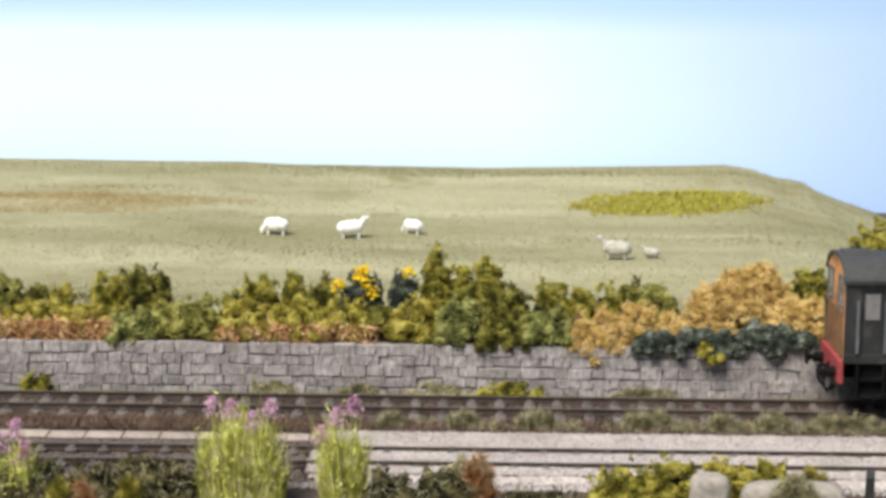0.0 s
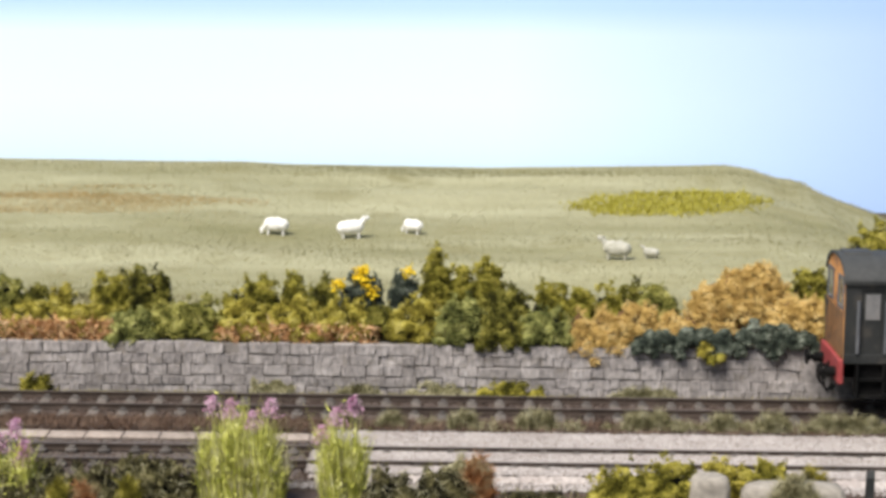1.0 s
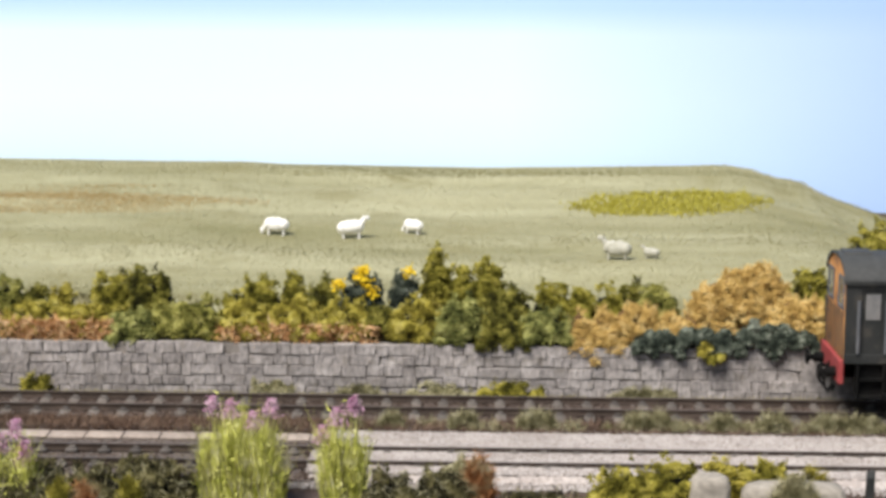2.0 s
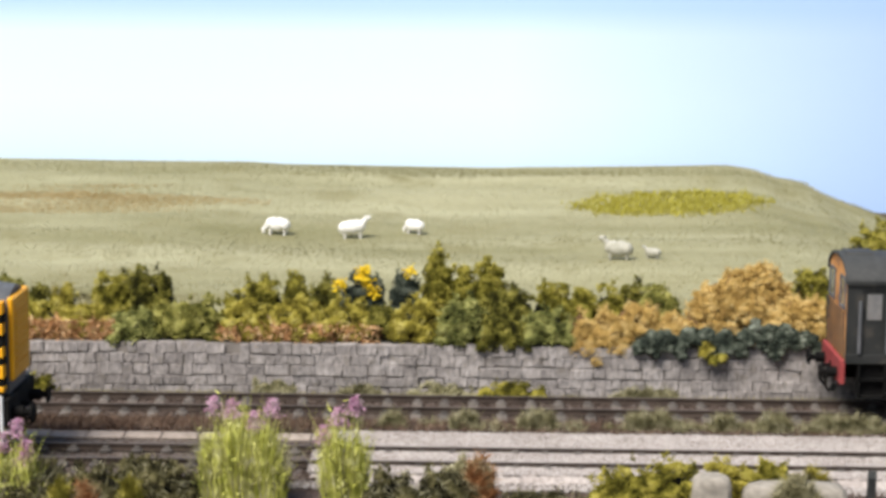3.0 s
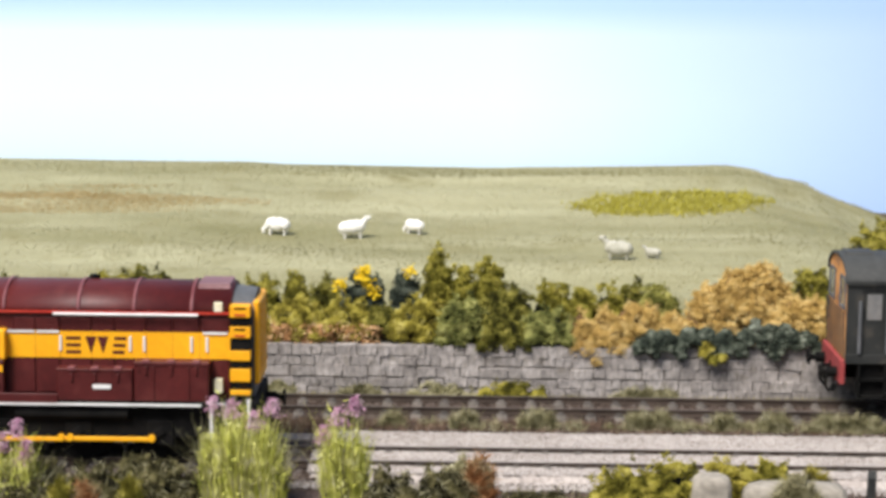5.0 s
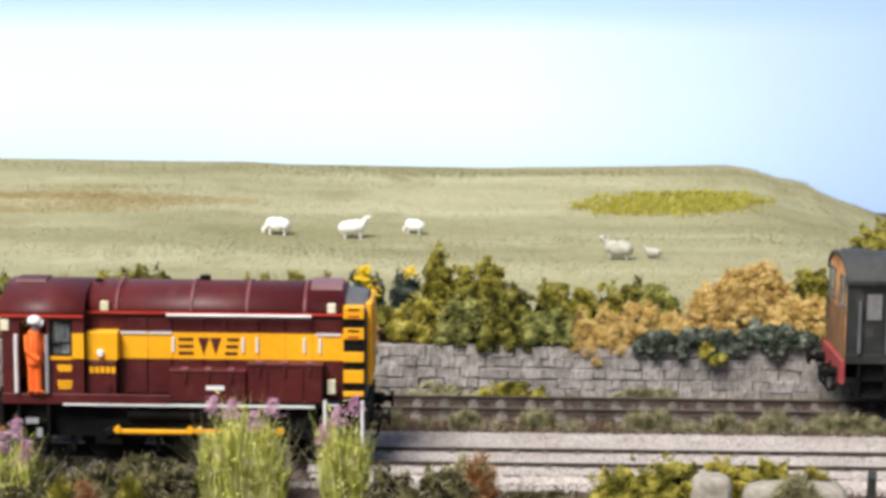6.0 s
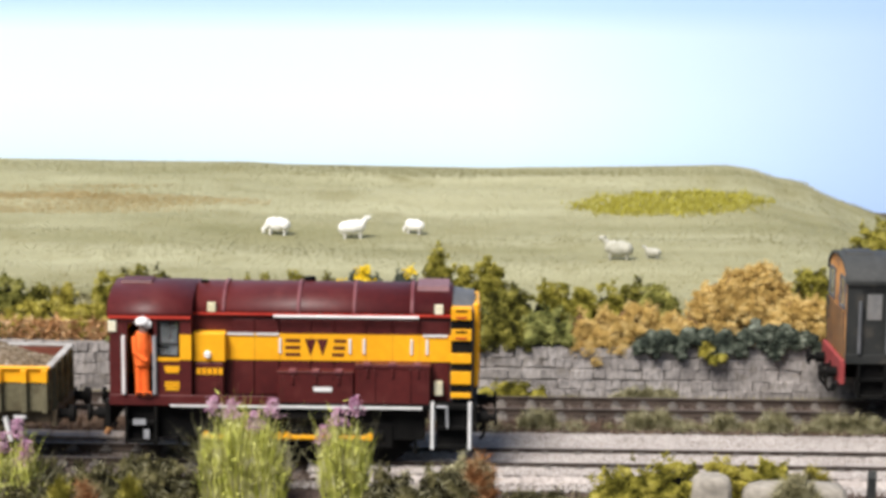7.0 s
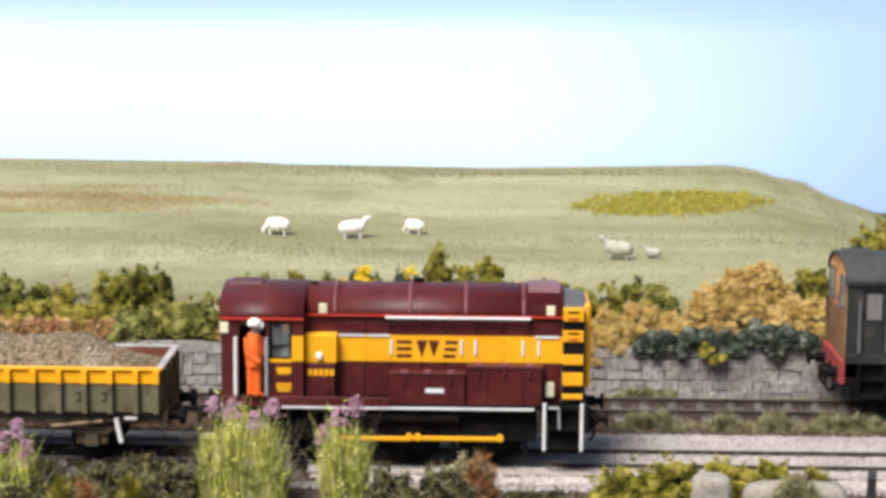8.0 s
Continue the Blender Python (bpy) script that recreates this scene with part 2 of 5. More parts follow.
def raw(name, verts, faces, materials, index=None, parent=None, smooth=False):
    me = bpy.data.meshes.new(name)
    me.from_pydata((np.asarray(verts, float) * MM).tolist(), [], faces)
    for m in materials:
        me.materials.append(m)
    if index is not None:
        me.polygons.foreach_set("material_index", index)
    if smooth:
        me.polygons.foreach_set("use_smooth", [True] * len(me.polygons))
    me.update()
    ob = new(name, me)
    ob.parent = parent
    return ob


OCTA = np.array([(1, 0, 0), (-1, 0, 0), (0, 1, 0), (0, -1, 0), (0, 0, 1), (0, 0, -1)], float)
OCTA_F = np.array([(0, 2, 4), (2, 1, 4), (1, 3, 4), (3, 0, 4), (2, 0, 5), (1, 2, 5), (3, 1, 5), (0, 3, 5)])


def crumbs(rng, centres, size, flat=1.0):
    """Small jittered eight-sided crumbs at the given places."""
    k = len(centres)
    s = size * rng.uniform(0.55, 1.35, (k, 1, 1))
    v = OCTA[None] * s * rng.uniform(0.6, 1.3, (k, 6, 1)) + rng.normal(0, 0.18, (k, 6, 3)) * s
    ang = rng.uniform(0, math.tau, k)
    tilt = rng.uniform(-0.9, 0.9, k)
    c, sn = np.cos(ang), np.sin(ang)
    x, y = v[..., 0] * c[:, None] - v[..., 1] * sn[:, None], v[..., 0] * sn[:, None] + v[..., 1] * c[:, None]
    c, sn = np.cos(tilt), np.sin(tilt)
    z, y = v[..., 2] * c[:, None] - y * sn[:, None], v[..., 2] * sn[:, None] + y * c[:, None]
    v = np.stack([x, y, z * flat], -1) + centres[:, None]
    f = OCTA_F[None] + 6 * np.arange(k)[:, None, None]
    return v.reshape(-1, 3), f.reshape(-1, 3)


def blades(rng, roots, ways, length, width):
    """Thin bent blades: two triangles and a tip each."""
    k = len(roots)
    ln = length * rng.uniform(0.5, 1.25, (k, 1))
    w = ways / np.linalg.norm(ways, axis=1, keepdims=True)
    side = np.cross(w, rng.normal(0, 1, (k, 3)))
    side /= np.linalg.norm(side, axis=1, keepdims=True) + 1e-9
    side *= width * rng.uniform(0.6, 1.4, (k, 1))
    bend = rng.normal(0, 0.22, (k, 3)) * ln
    mid, tip = roots + w * ln * 0.55, roots + w * ln + bend
    v = np.stack([roots - side, roots + side, mid - side * 0.8, mid + side * 0.8, tip], 1)
    f = np.array([(0, 1, 3), (0, 3, 2), (2, 3, 4)])[None] + 5 * np.arange(k)[:, None, None]
    return v.reshape(-1, 3), f.reshape(-1, 3)


def merge(*sets):
    """Joins (verts, faces, material index) sets."""
    vs, fs, idx, base = [], [], [], 0
    for v, f, i in sets:
        vs.append(v)
        fs += (np.asarray(f) + base).tolist()
        idx += [i] * len(f)
        base += len(v)
    return np.concatenate(vs), fs, idx


# ---- the setting ----
X0, X1 = -620.0, 420.0
REAR = 67.8          # the rear track's centre line


def smooth(a, b, v):
    u = min(1.0, max(0.0, (v - a) / (b - a)))
    return u * u * (3 - 2 * u)


def bumps(x, y, size, seed=0.0):
    return noise.noise(Vector((x / size, y / size, seed)))


PROFILE = [(-175, -9), (-60, -7), (-30, -5), (-20, -3.6), (84, -3.2), (93, -3.2), (96, 14.6), (120, 15.2), (180, 15.2), (250, 17.4), (300, 19.4),
           (350, 21.6), (400, 25.6), (440, 29.5), (456, 30.5), (480, 28.8), (540, 16), (620, 2)]


# the hill's crest line: along the line, and its height
RIDGE = [(-620, 34.0), (-242, 32.4), (-190, 32.2), (-118, 32.2), (-98, 30.9), (3, 30.3), (46, 31.0), (103, 32.3), (128, 33.3), (140, 31.4), (146, 29.2), (156, 26.6),
         (166, 25.4), (171, 21.8), (181, 17.4), (198, 11.8), (215, 5.0), (260, -2.0), (420, -4.0)]
RIDGE_X, RIDGE_Z = [a for a, b in RIDGE], [b for a, b in RIDGE]


def ground_z(x, y):
    for (ya, za), (yb, zb) in zip(PROFILE, PROFILE[1:]):
        if y <= yb:
            z = za + (zb - za) * (smooth(ya, yb, y) * 0.35 + 0.65 * (y - ya) / (yb - ya))
            break
    else:
        z = PROFILE[-1][1]
    if y > 100:
        z += smooth(150, 430, y) * (float(np.interp(x, RIDGE_X, RIDGE_Z)) - 30.5)
        rough = smooth(100, 160, y) * (1 - 0.75 * smooth(425, 450, y))
        z += rough * (1.1 * bumps(x * 0.6, y, 60, 3) + 2.2 * bumps(x * 0.2, y, 32, 31) + 0.5 * bumps(x, y, 22, 7))
    if y < -26:
        z += 1.2 * bumps(x, y, 25, 2)
    return z


def make_ground():
    xs = np.arange(X0, X1 + 1, 8.0)
    ys = np.concatenate([np.arange(-175, -20, 9.0), np.arange(-20, 84, 13.0), [84, 93, 94.5, 96], np.arange(102, 622, 6.5)])
    v = [(x, y, ground_z(x, y)) for y in ys for x in xs]
    k = len(xs)
    f, idx = [], []
    for j in range(len(ys) - 1):
        for i in range(k - 1):
            f.append((j * k + i, j * k + i + 1, (j + 1) * k + i + 1, (j + 1) * k + i))
            idx.append(1 if ys[j] > 93 else 0)
    ob = raw("ground", v, f, [EARTH, FIELD], idx, smooth=True)
    tagged(ob, "scenic baseboard of brown earth rising to a dry grass field", "ground", kind="structure")


make_ground()
tagged(part("baseboard", one_box(X0, X1, -172, 620, -34, -12), FRAMEBROWN), "timber baseboard under the scenery", "baseboard", kind="structure")
tagged(part("backdrop", one_box(X0 - 200, X1 + 250, 626, 632, -30, 520), SKYPAINT), "painted pale blue and white sky board", "backdrop", kind="structure")


def bed(name, label, material, x0, x1, y0, y1, z0, z1):
    bm = bmesh.new()
    k = int((x1 - x0) / 12)
    rows = []
    for i in range(k + 1):
        x = x0 + (x1 - x0) * i / k
        wob = bumps(x, y0, 18, 5)
        rows.append([bm.verts.new(p) for p in ((x, y0 - 3 + wob, z0), (x, y0 + wob, z1), (x, (y0 + y1) / 2, z1 + 0.15 * wob), (x, y1 + wob, z1), (x, y1 + 3 + wob, z0))])
    for a, b in zip(rows, rows[1:]):
        for j in range(4):
            bm.faces.new((a[j], b[j], b[j + 1], a[j + 1]))
        bm.faces.new((a[4], b[4], b[0], a[0]))
    bm.faces.new(rows[0])
    bm.faces.new(rows[-1][::-1])
    bmesh.ops.recalc_face_normals(bm, faces=bm.faces)
    return tagged(part(name, bm, material), label, "ballast", kind="structure")


bed("ballast", "dark brown ballast bed under the rear track", EARTH, X0, X1, REAR - 29, REAR + 12, -4.2, -2.6)
bed("ballast", "pale cream ballast bed under the front track", PALEBED, -46, X1, -16, 31, -4.2, -1.25)
bed("ballast", "oil-darkened ballast bed under the front track", OILBED, X0, -49, -16, 31, -4.2, -2.55)


def stones(name, label, material, count, x0, x1, y0, y1, z, size, seed):
    rng = np.random.default_rng(seed)
    c = np.stack([rng.uniform(x0, x1, count), rng.uniform(y0, y1, count), np.full(count, z) + rng.uniform(-0.25, 0.12, count)], 1)
    v, f = crumbs(rng, c, size, 0.7)
    tagged(raw(name, v, f.tolist(), [material]), label, "ballast", kind="stuff")


stones("ballast_stones", "loose pale ballast chippings", PALESTONES, 46000, -47, 135, -17, 32, -1.2, 0.31, 1)
stones("ballast_stones", "spilled pale ballast chippings", PALESTONES, 5000, -60, 135, -26, -16, -3.4, 0.45, 5)
stones("ballast_stones", "loose dark oily ballast chippings", DARKSTONES, 13000, -160, -44, -22, 28, -2.6, 0.42, 2)
stones("ballast_stones", "loose brown ballast chippings", DARKSTONES, 30000, -175, 140, 36, 86, -2.25, 0.42, 3)

RAIL = [(-1.1, -2.1), (1.1, -2.1), (1.1, -1.8), (0.3, -1.55), (0.3, -0.65), (0.55, -0.45), (0.55, -0.1), (0.4, 0), (-0.4, 0), (-0.55, -0.1), (-0.55, -0.45), (-0.3, -0.65), (-0.3, -1.55), (-1.1, -1.8)]
HEAD = [(-0.42, -0.05), (0.42, -0.05), (0.42, 0.05), (-0.42, 0.05)]


def chair_mesh():
    bm = bmesh.new()
    for side in (-8.25, 8.25):
        for s in (-1, 1):
            a, b = side + 0.5 * s, side + 2.9 * s
            box(bm, -1.75, 1.75, min(a, b), max(a, b), -2.7, -1.75, 0.25)
            a, b = side + 0.45 * s, side + 1.6 * s
            box(bm, -1.0, 1.0, min(a, b), max(a, b), -1.9, -0.95, 0.25)
    return bm


def track(label, y, bare, lift, raise_chairs=0.0):
    t = thing("railway_track", label, "track", (0, y, 0), kind="structure")
    for side in (-8.25, 8.25):
        rail = part("rail", prism(bmesh.new(), [(py + side, pz) for py, pz in RAIL], X0, X1), RAILSIDE, t, "rusty steel rail")
        part("rail_head", prism(bmesh.new(), [(py + side, pz) for py, pz in HEAD], X0, X1), RAILTOP, rail, "worn bright running surface")
    first = part("sleeper", one_box(-1.65, 1.65, -17, 17, -4.2, -2.15 + lift, 0.25), SLEEPER, t)
    chairs = part("chair", chair_mesh(), CHAIR, first, at=(0, 0, raise_chairs))
    rng = random.Random(int(y) + 5)
    first.location.x = bare * MM
    for i in range(1, 45):
        for sign in (1, -1):
            nx = bare + sign * i * 9.3
            if not (X0 + 5 < nx < X1 - 5) or abs(nx) > 205:
                continue
            s = first.copy()
            s.location = Vector((nx + rng.uniform(-0.3, 0.3), rng.uniform(-0.5, 0.5), rng.uniform(-0.12, 0.0))) * MM
            scene.collection.objects.link(s)
            c = chairs.copy()
            c.parent = s
            scene.collection.objects.link(c)
    return t


track("rear railway line with dark rusty rails and timber sleepers", REAR, 0.0, 0.2)
track("front siding rails half buried in pale ballast", 0.0, 3.0, -0.42, 0.5)

# concrete cable trough between the lines
trough = thing("cable_trough", "pale weathered concrete cable trough with separate lids", "trough", (0, 26.6, 0), kind="structure")
part("channel", one_box(X0, -30, -3.3, 3.3, -4.2, -2.5, 0.2), CONCRETE, trough)
lid0 = None
for i in range(24):
    x = -32 - i * 11.4
    if lid0 is None:
        lid0 = part("lid", one_box(-5.55, 5.55, -3.7, 3.7, -2.5, -1.7, 0.25), CONCRETE, trough, at=(x, 0, 0))
    else:
        c = lid0.copy()
        c.location = Vector((x, random.uniform(-0.25, 0.25), random.uniform(-0.1, 0.1))) * MM
        scene.collection.objects.link(c)


# ---- rolling stock ----
def arch_shell(half, z0, rise, thick, x0, x1, k=18):
    outer, inner = arch(half, z0, rise, k), arch(half - thick, z0, rise - thick, k)
    return prism(bmesh.new(), outer + inner[::-1], x0, x1, True)


AXLES = (24.9, 1.7, -21.5)
AXLE_Z, THROW = 9.2, 2.7


def wheel_mesh(r, width=2.6):
    bm = one_tube((0, -width / 2, 0), (0, width / 2, 0), r, 24)
    tube(bm, (0, width / 2, 0), (0, width / 2 + 0.8, 0), r + 0.8, 24)
    tube(bm, (0, -width / 2 - 0.4, 0), (0, -width / 2, 0), r * 0.25, 12)
    return bm


def shunter(name, label, at, livery):
    """A six-wheel diesel shunter, cab at -x and radiator at +x, rail top at z = 0. Returns the thing, its wheels and its rods."""
    L = livery
    t = thing(name, label, "locomotive", at)
    # frame, running plate and beams
    part("running_plate", one_box(-51.4, 51.4, -16.8, 16.8, 17.2, 18.6, 0.2), L["plate"], t)
    for s in (-1, 1):
        part("valance", one_box(-51.2, -3.5, 17 * s - 0.3, 17 * s + 0.3, 17.6, 20.6, 0.15), L["body"], t)
        part("edge_line", one_box(-34, 37, 17.1 * s - 0.35, 17.1 * s + 0.35, 17.35, 17.95), L["line"], t, "thin pale footplate line")
        fr = bmesh.new()
        box(fr, -47, 38, 13.4 * s - 0.6, 13.4 * s + 0.6, 7.5, 17.2, 0.3)
        for a in AXLES:
            box(fr, a - 4, a + 4, 13.6 * s - 0.9, 13.6 * s + 0.9, 5.2, 12.5, 0.4)
        part("side_frame", fr, BLACK, t, "black outside frame")
        for x in (-33, -9, 13.5, 34):
            part("brake_hanger", one_tube((x, 12.2 * s, 14), (x + 1.2, 12.2 * s, 3.2), 0.6, 8), BLACK, t)
        for x in (-30, 18):
            part("sand_pipe", one_tube((x, 11 * s, 8), (x + 3, 9 * s, 1.2), 0.35, 6), BLACK, t)
        part("air_tank", one_tube((-16, 14.6 * s, 14.6), (16, 14.6 * s, 14.6), 1.8, 14), BLACK, t)
    for s, m in ((-1, L["rear_beam"]), (1, L["front_beam"])):
        part("buffer_beam", one_box(51.7 * s - 0.8, 51.7 * s + 0.8, -17, 17, 11, 18.6, 0.2), m, t)
        for y in (-11.3, 11.3):
            b = part("buffer", one_tube((52.4 * s, y, 13.9), (55.6 * s, y, 13.9), 1.7, 14), BLACK, t)
            part("buffer_head", tube(one_tube((55.6 * s, y, 13.9), (57.4 * s, y, 13.9), 1.0, 12), (57.4 * s, y, 13.9), (58.2 * s, y, 13.9), 2.4, 18), BLACK, b)
        hook = one_box(52.4 * s - 0.3, 52.4 * s + 0.3, -1.2, 1.2, 12.6, 15)
        tube(hook, (52.4 * s, 0, 13.8), (55.2 * s, 0, 13.4), 0.55, 8)
        tube(hook, (55.2 * s, 0, 13.4), (54.4 * s, 0, 9), 0.4, 8)
        part("coupling_hook", hook, BLACK, t)
        for y in (-5, 5, 7.5):
            bm = bmesh.new()
            for i in range(6):
                a, c = i * math.pi / 6, (i + 1) * math.pi / 6
                tube(bm, (53.2 * s + s * 1.6 * math.sin(a), y, 9.5 + 3.4 * math.cos(a)), (53.2 * s + s * 1.6 * math.sin(c), y, 9.5 + 3.4 * math.cos(c)), 0.45, 6)
            part("brake_hose", bm, BLACK, t)
    # steps at both ends
    for s in (-1, 1):
        bm = bmesh.new()
        for z in (6.6, 12.0):
            box(bm, 41, 50, min(15.2 * s, 17.2 * s), max(15.2 * s, 17.2 * s), z - 0.4, z + 0.4)
        box(bm, 41, 50, 14.9 * s - 0.3, 14.9 * s + 0.3, 6.2, 17.2)
        part("front_step", bm, BLACK, t)
        for x in (40.0, 50.5):
            part("step_rail", one_tube((x, 17.3 * s, 6.0), (x, 17.3 * s, 19.6), 0.52, 8), L["rail"], t, "pale step handrail")
        bm = one_tube((41, 17.4 * s, 18.2), (44.0, 17.4 * s, 18.2), 0.4, 6)
        tube(bm, (44.0, 17.4 * s, 18.2), (44.2, 17.4 * s, 12.2), 0.4, 6)
        part("grab_iron", bm, STEEL, t)
        bm = bmesh.new()
        for z in (7.0, 12.4):
            box(bm, -46.5, -38.2, min(15 * s, 17.2 * s), max(15 * s, 17.2 * s), z - 0.4, z + 0.4)
        box(bm, -46.5, -38.2, 14.8 * s - 0.3, 14.8 * s + 0.3, 6.4, 17.2)
        for x in (-46.5, -38.2):
            box(bm, x - 0.4, x + 0.4, min(14.8 * s, 17.2 * s), max(14.8 * s, 17.2 * s), 6.4, 17.2)
        part("cab_step", bm, BLACK, t)
        if not L["band"]:
            continue
        part("step_plate", one_box(-44.6, -41, 17.25 * s - 0.2, 17.25 * s + 0.2, 12.0, 13.6), STEEL, t)
        part("step_plate", one_box(-41.6, -40, 17.25 * s - 0.2, 17.25 * s + 0.2, 8.0, 10.6), STEEL, t)
    # cab
    for s in (-1, 1):
        y0, y1 = min(16 * s, 17 * s), max(16 * s, 17 * s)
        for x0, x1, z0, z1 in ((-51, -46, 18.6, 43), (-38.5, -37.3, 18.6, 43), (-37.3, -31.5, 18.6, 32), (-31.5, -28, 18.6, 43), (-46, -38.5, 41, 43), (-37.3, -31.5, 41.5, 43)):
            part("cab_panel", one_box(x0, x1, y0, y1, z0, z1), L["body"], t)
        part("cab_sill", one_box(-46, -38.5, y0 - 0.2, y1 + 0.2, 18.6, 20.4, 0.15), BLACK, t)
        part("gutter", one_box(-51.2, -27.9, 17.4 * s - 0.35, 17.4 * s + 0.35, 42.6, 43.3), L["lining"], t, "painted cab gutter line")
        for x in (-46.9, -38.2):
            part("door_rail", one_tube((x, 17.7 * s, 21), (x, 17.7 * s, 37.6), 0.6, 8), L["rail"] if x < -40 or not L["band"] else STEEL, t, "pale vertical door handrail")
        if s > 0 or not L["band"]:
            d = part("cab_door", one_box(-46, -38.5, 16.2 * s - 0.3, 16.2 * s + 0.3, 20.4, 41, 0.1), L["body"], t, "closed cab door")
            part("door_pane", one_box(-44.6, -40, 16.5 * s - 0.1, 16.5 * s + 0.1, 31.5, 39.6, 0.1), L["doorglass"], d, "dusty door window")
        wf = bmesh.new()
        for x0, x1, z0, z1 in ((-37.6, -37.0, 31.7, 41.8), (-31.8, -31.2, 31.7, 41.8), (-37.6, -31.2, 31.5, 32.1), (-37.6, -31.2, 41.4, 41.9), (-37.2, -31.4, 35.0, 35.4)):
            box(wf, x0, x1, 17 * s - 0.25, 17 * s + 0.25, z0, z1)
        w = part("cab_window", wf, BLACK, t, "dark window frame")
        g = part("pane", one_box(-37.2, -31.5, 16.5 * s - 0.1, 16.5 * s + 0.1, 32, 41.5), GLASS, w)
        g.visible_shadow = False
        if L["band"]:
            part("band_panel", one_box(-31.3, -27.9, 17.12 * s - 0.1, 17.12 * s + 0.1, 30.8, 38), L["band"], t, "golden yellow band")
            part("band_panel", one_box(-38, -31.3, 17.12 * s - 0.1, 17.12 * s + 0.1, 30.4, 31.5), L["band"], t, "golden yellow band")
            for z0, z1 in ((27, 29), (21.9, 24.6)):
                bm = bmesh.new()
                k = 3
                for i in range(k):
                    z = z0 + (z1 - z0) * (i + 0.5) / k
                    box(bm, -35.5 + 0.3 * (i == 0), -31.3 - 0.3 * (i == 0), 17.12 * s - 0.1, 17.12 * s + 0.1, z - 0.3, z + 0.3)
                part("data_panel", bm, L["band"], t, "small yellow data panel, illegible")
            part("marker_plate", one_box(-51.3, -48.9, 17.2 * s - 0.25, 17.2 * s + 0.25, 38.6, 41.8, 0.2), CREAM, t, "cream marker plate")
    # cab ends with windows
    bm = bmesh.new()
    for y0, y1, z0, z1 in ((-16, -13.5, 18.6, 42.6), (-13.5, -5, 18.6, 34.5), (-5, 5, 18.6, 42.6), (5, 13.5, 18.6, 34.5), (13.5, 16, 18.6, 42.6)):
        box(bm, -51, -50, y0, y1, z0, z1)
    end = part("cab_end", bm, L["end"], t)
    box_top = arch(16.6, 42.6, 7.3, 18)
    part("cab_gable", prism(bmesh.new(), box_top + [(16.6, 42.4), (-16.6, 42.4)], -50.9, -50.2), L["end"], end)
    for s in (-1, 1):
        wf = bmesh.new()
        y0, y1 = min(5 * s, 13.5 * s), max(5 * s, 13.5 * s)
        for a, b, c, d in ((y0 - 0.5, y0 + 0.5, 34, 44.3), (y1 - 0.5, y1 + 0.5, 34, 44.3), (y0, y1, 34, 35), (y0, y1, 43.5, 44.3)):
            box(wf, -51.4, -50.6, a, b, c, d)
        w = part("end_window", wf, L["window"], t, "window frame in the cab end")
        part("pane", one_box(-51.15, -51.0, y0 + 0.3, y1 - 0.3, 34.8, 43.9), GLASS, w)
    for i in range(7):
        y = -15 + i * 5
        bm = bmesh.new()
        vs = [bm.verts.new(p) for p in ((-51.2, y, 19), (-51.2, y + 2.2, 19), (-51.2, y + 5, 33), (-51.2, y + 2.8, 33), (-50.9, y, 19), (-50.9, y + 2.2, 19), (-50.9, y + 5, 33), (-50.9, y + 2.8, 33))]
        for f in ((0, 1, 2, 3), (7, 6, 5, 4), (0, 4, 5, 1), (1, 5, 6, 2), (2, 6, 7, 3), (3, 7, 4, 0)):
            bm.faces.new([vs[j] for j in f])
        bmesh.ops.recalc_face_normals(bm, faces=bm.faces)
        part("warning_stripe", bm, L["stripe"], end)
    front = prism(bmesh.new(), [(-16.6, 18.6)] + arch(16.6, 42.6, 7.3, 18) + [(16.6, 18.6)], -28.9, -28.2)
    part("cab_front", front, L["body"], t)
    part("cab_roof", arch_shell(17.6, 42.9, 7.7, 1.0, -51.6, -27.8), L["roof"], t)
    part("roof_vent", prism(bmesh.new(), [(-5, 49.4), (-4, 51.0), (4, 51.0), (5, 49.4)], -49.6, -40.8), L["vent"], t, "low roof ventilator")
    part("cab_floor", one_box(-50, -28.9, -15.9, 15.9, 18.6, 20.2), BLACK, t)
    desk = one_box(-35, -30, -12, -4, 20.2, 34.5, 0.4)
    box(desk, -34, -29.5, 3, 12, 20.2, 36, 0.4)
    tube(desk, (-33.5, -9, 34.5), (-33.5, -9, 37.5), 0.8, 10)
    part("control_desk", desk, STEEL, t, "grey control desk")
    # added pale seat shape; its colour stands for light through the far window
    seat = one_box(-37.4, -33.6, -10, -5, 33, 34.4, 0.4)
    box(seat, -37.4, -36.2, -10, -5, 34.4, 40.4, 0.4)
    tube(seat, (-35.5, -7.5, 20.2), (-35.5, -7.5, 33), 0.7, 8)
    part("seat_light_block", seat, RIM, t, "pale seat shape standing for light through the far window")
    # hood
    hood = [(-11.5, 18.6), (-11.5, 43)] + arch(11.5, 43, 7.4, 20, 0.8)[1:-1] + [(11.5, 43), (11.5, 18.6)]
    part("hood", prism(bmesh.new(), hood, -28.2, 45.2, False), L["body"], t)
    part("hood_roof", arch_shell(12.5, 43.2, 7.4, 1.2, -28.0, 45.0), L["roof"], t)
    # on the maroon engine the ribs' highlight is put into a paler paint
    for x in (-19.4, 1.8, 17.6, 33.9):
        part("roof_rib", arch_shell(12.75, 43.2, 7.8, 0.6, x - 0.5, x + 0.5), L["rib"], t)
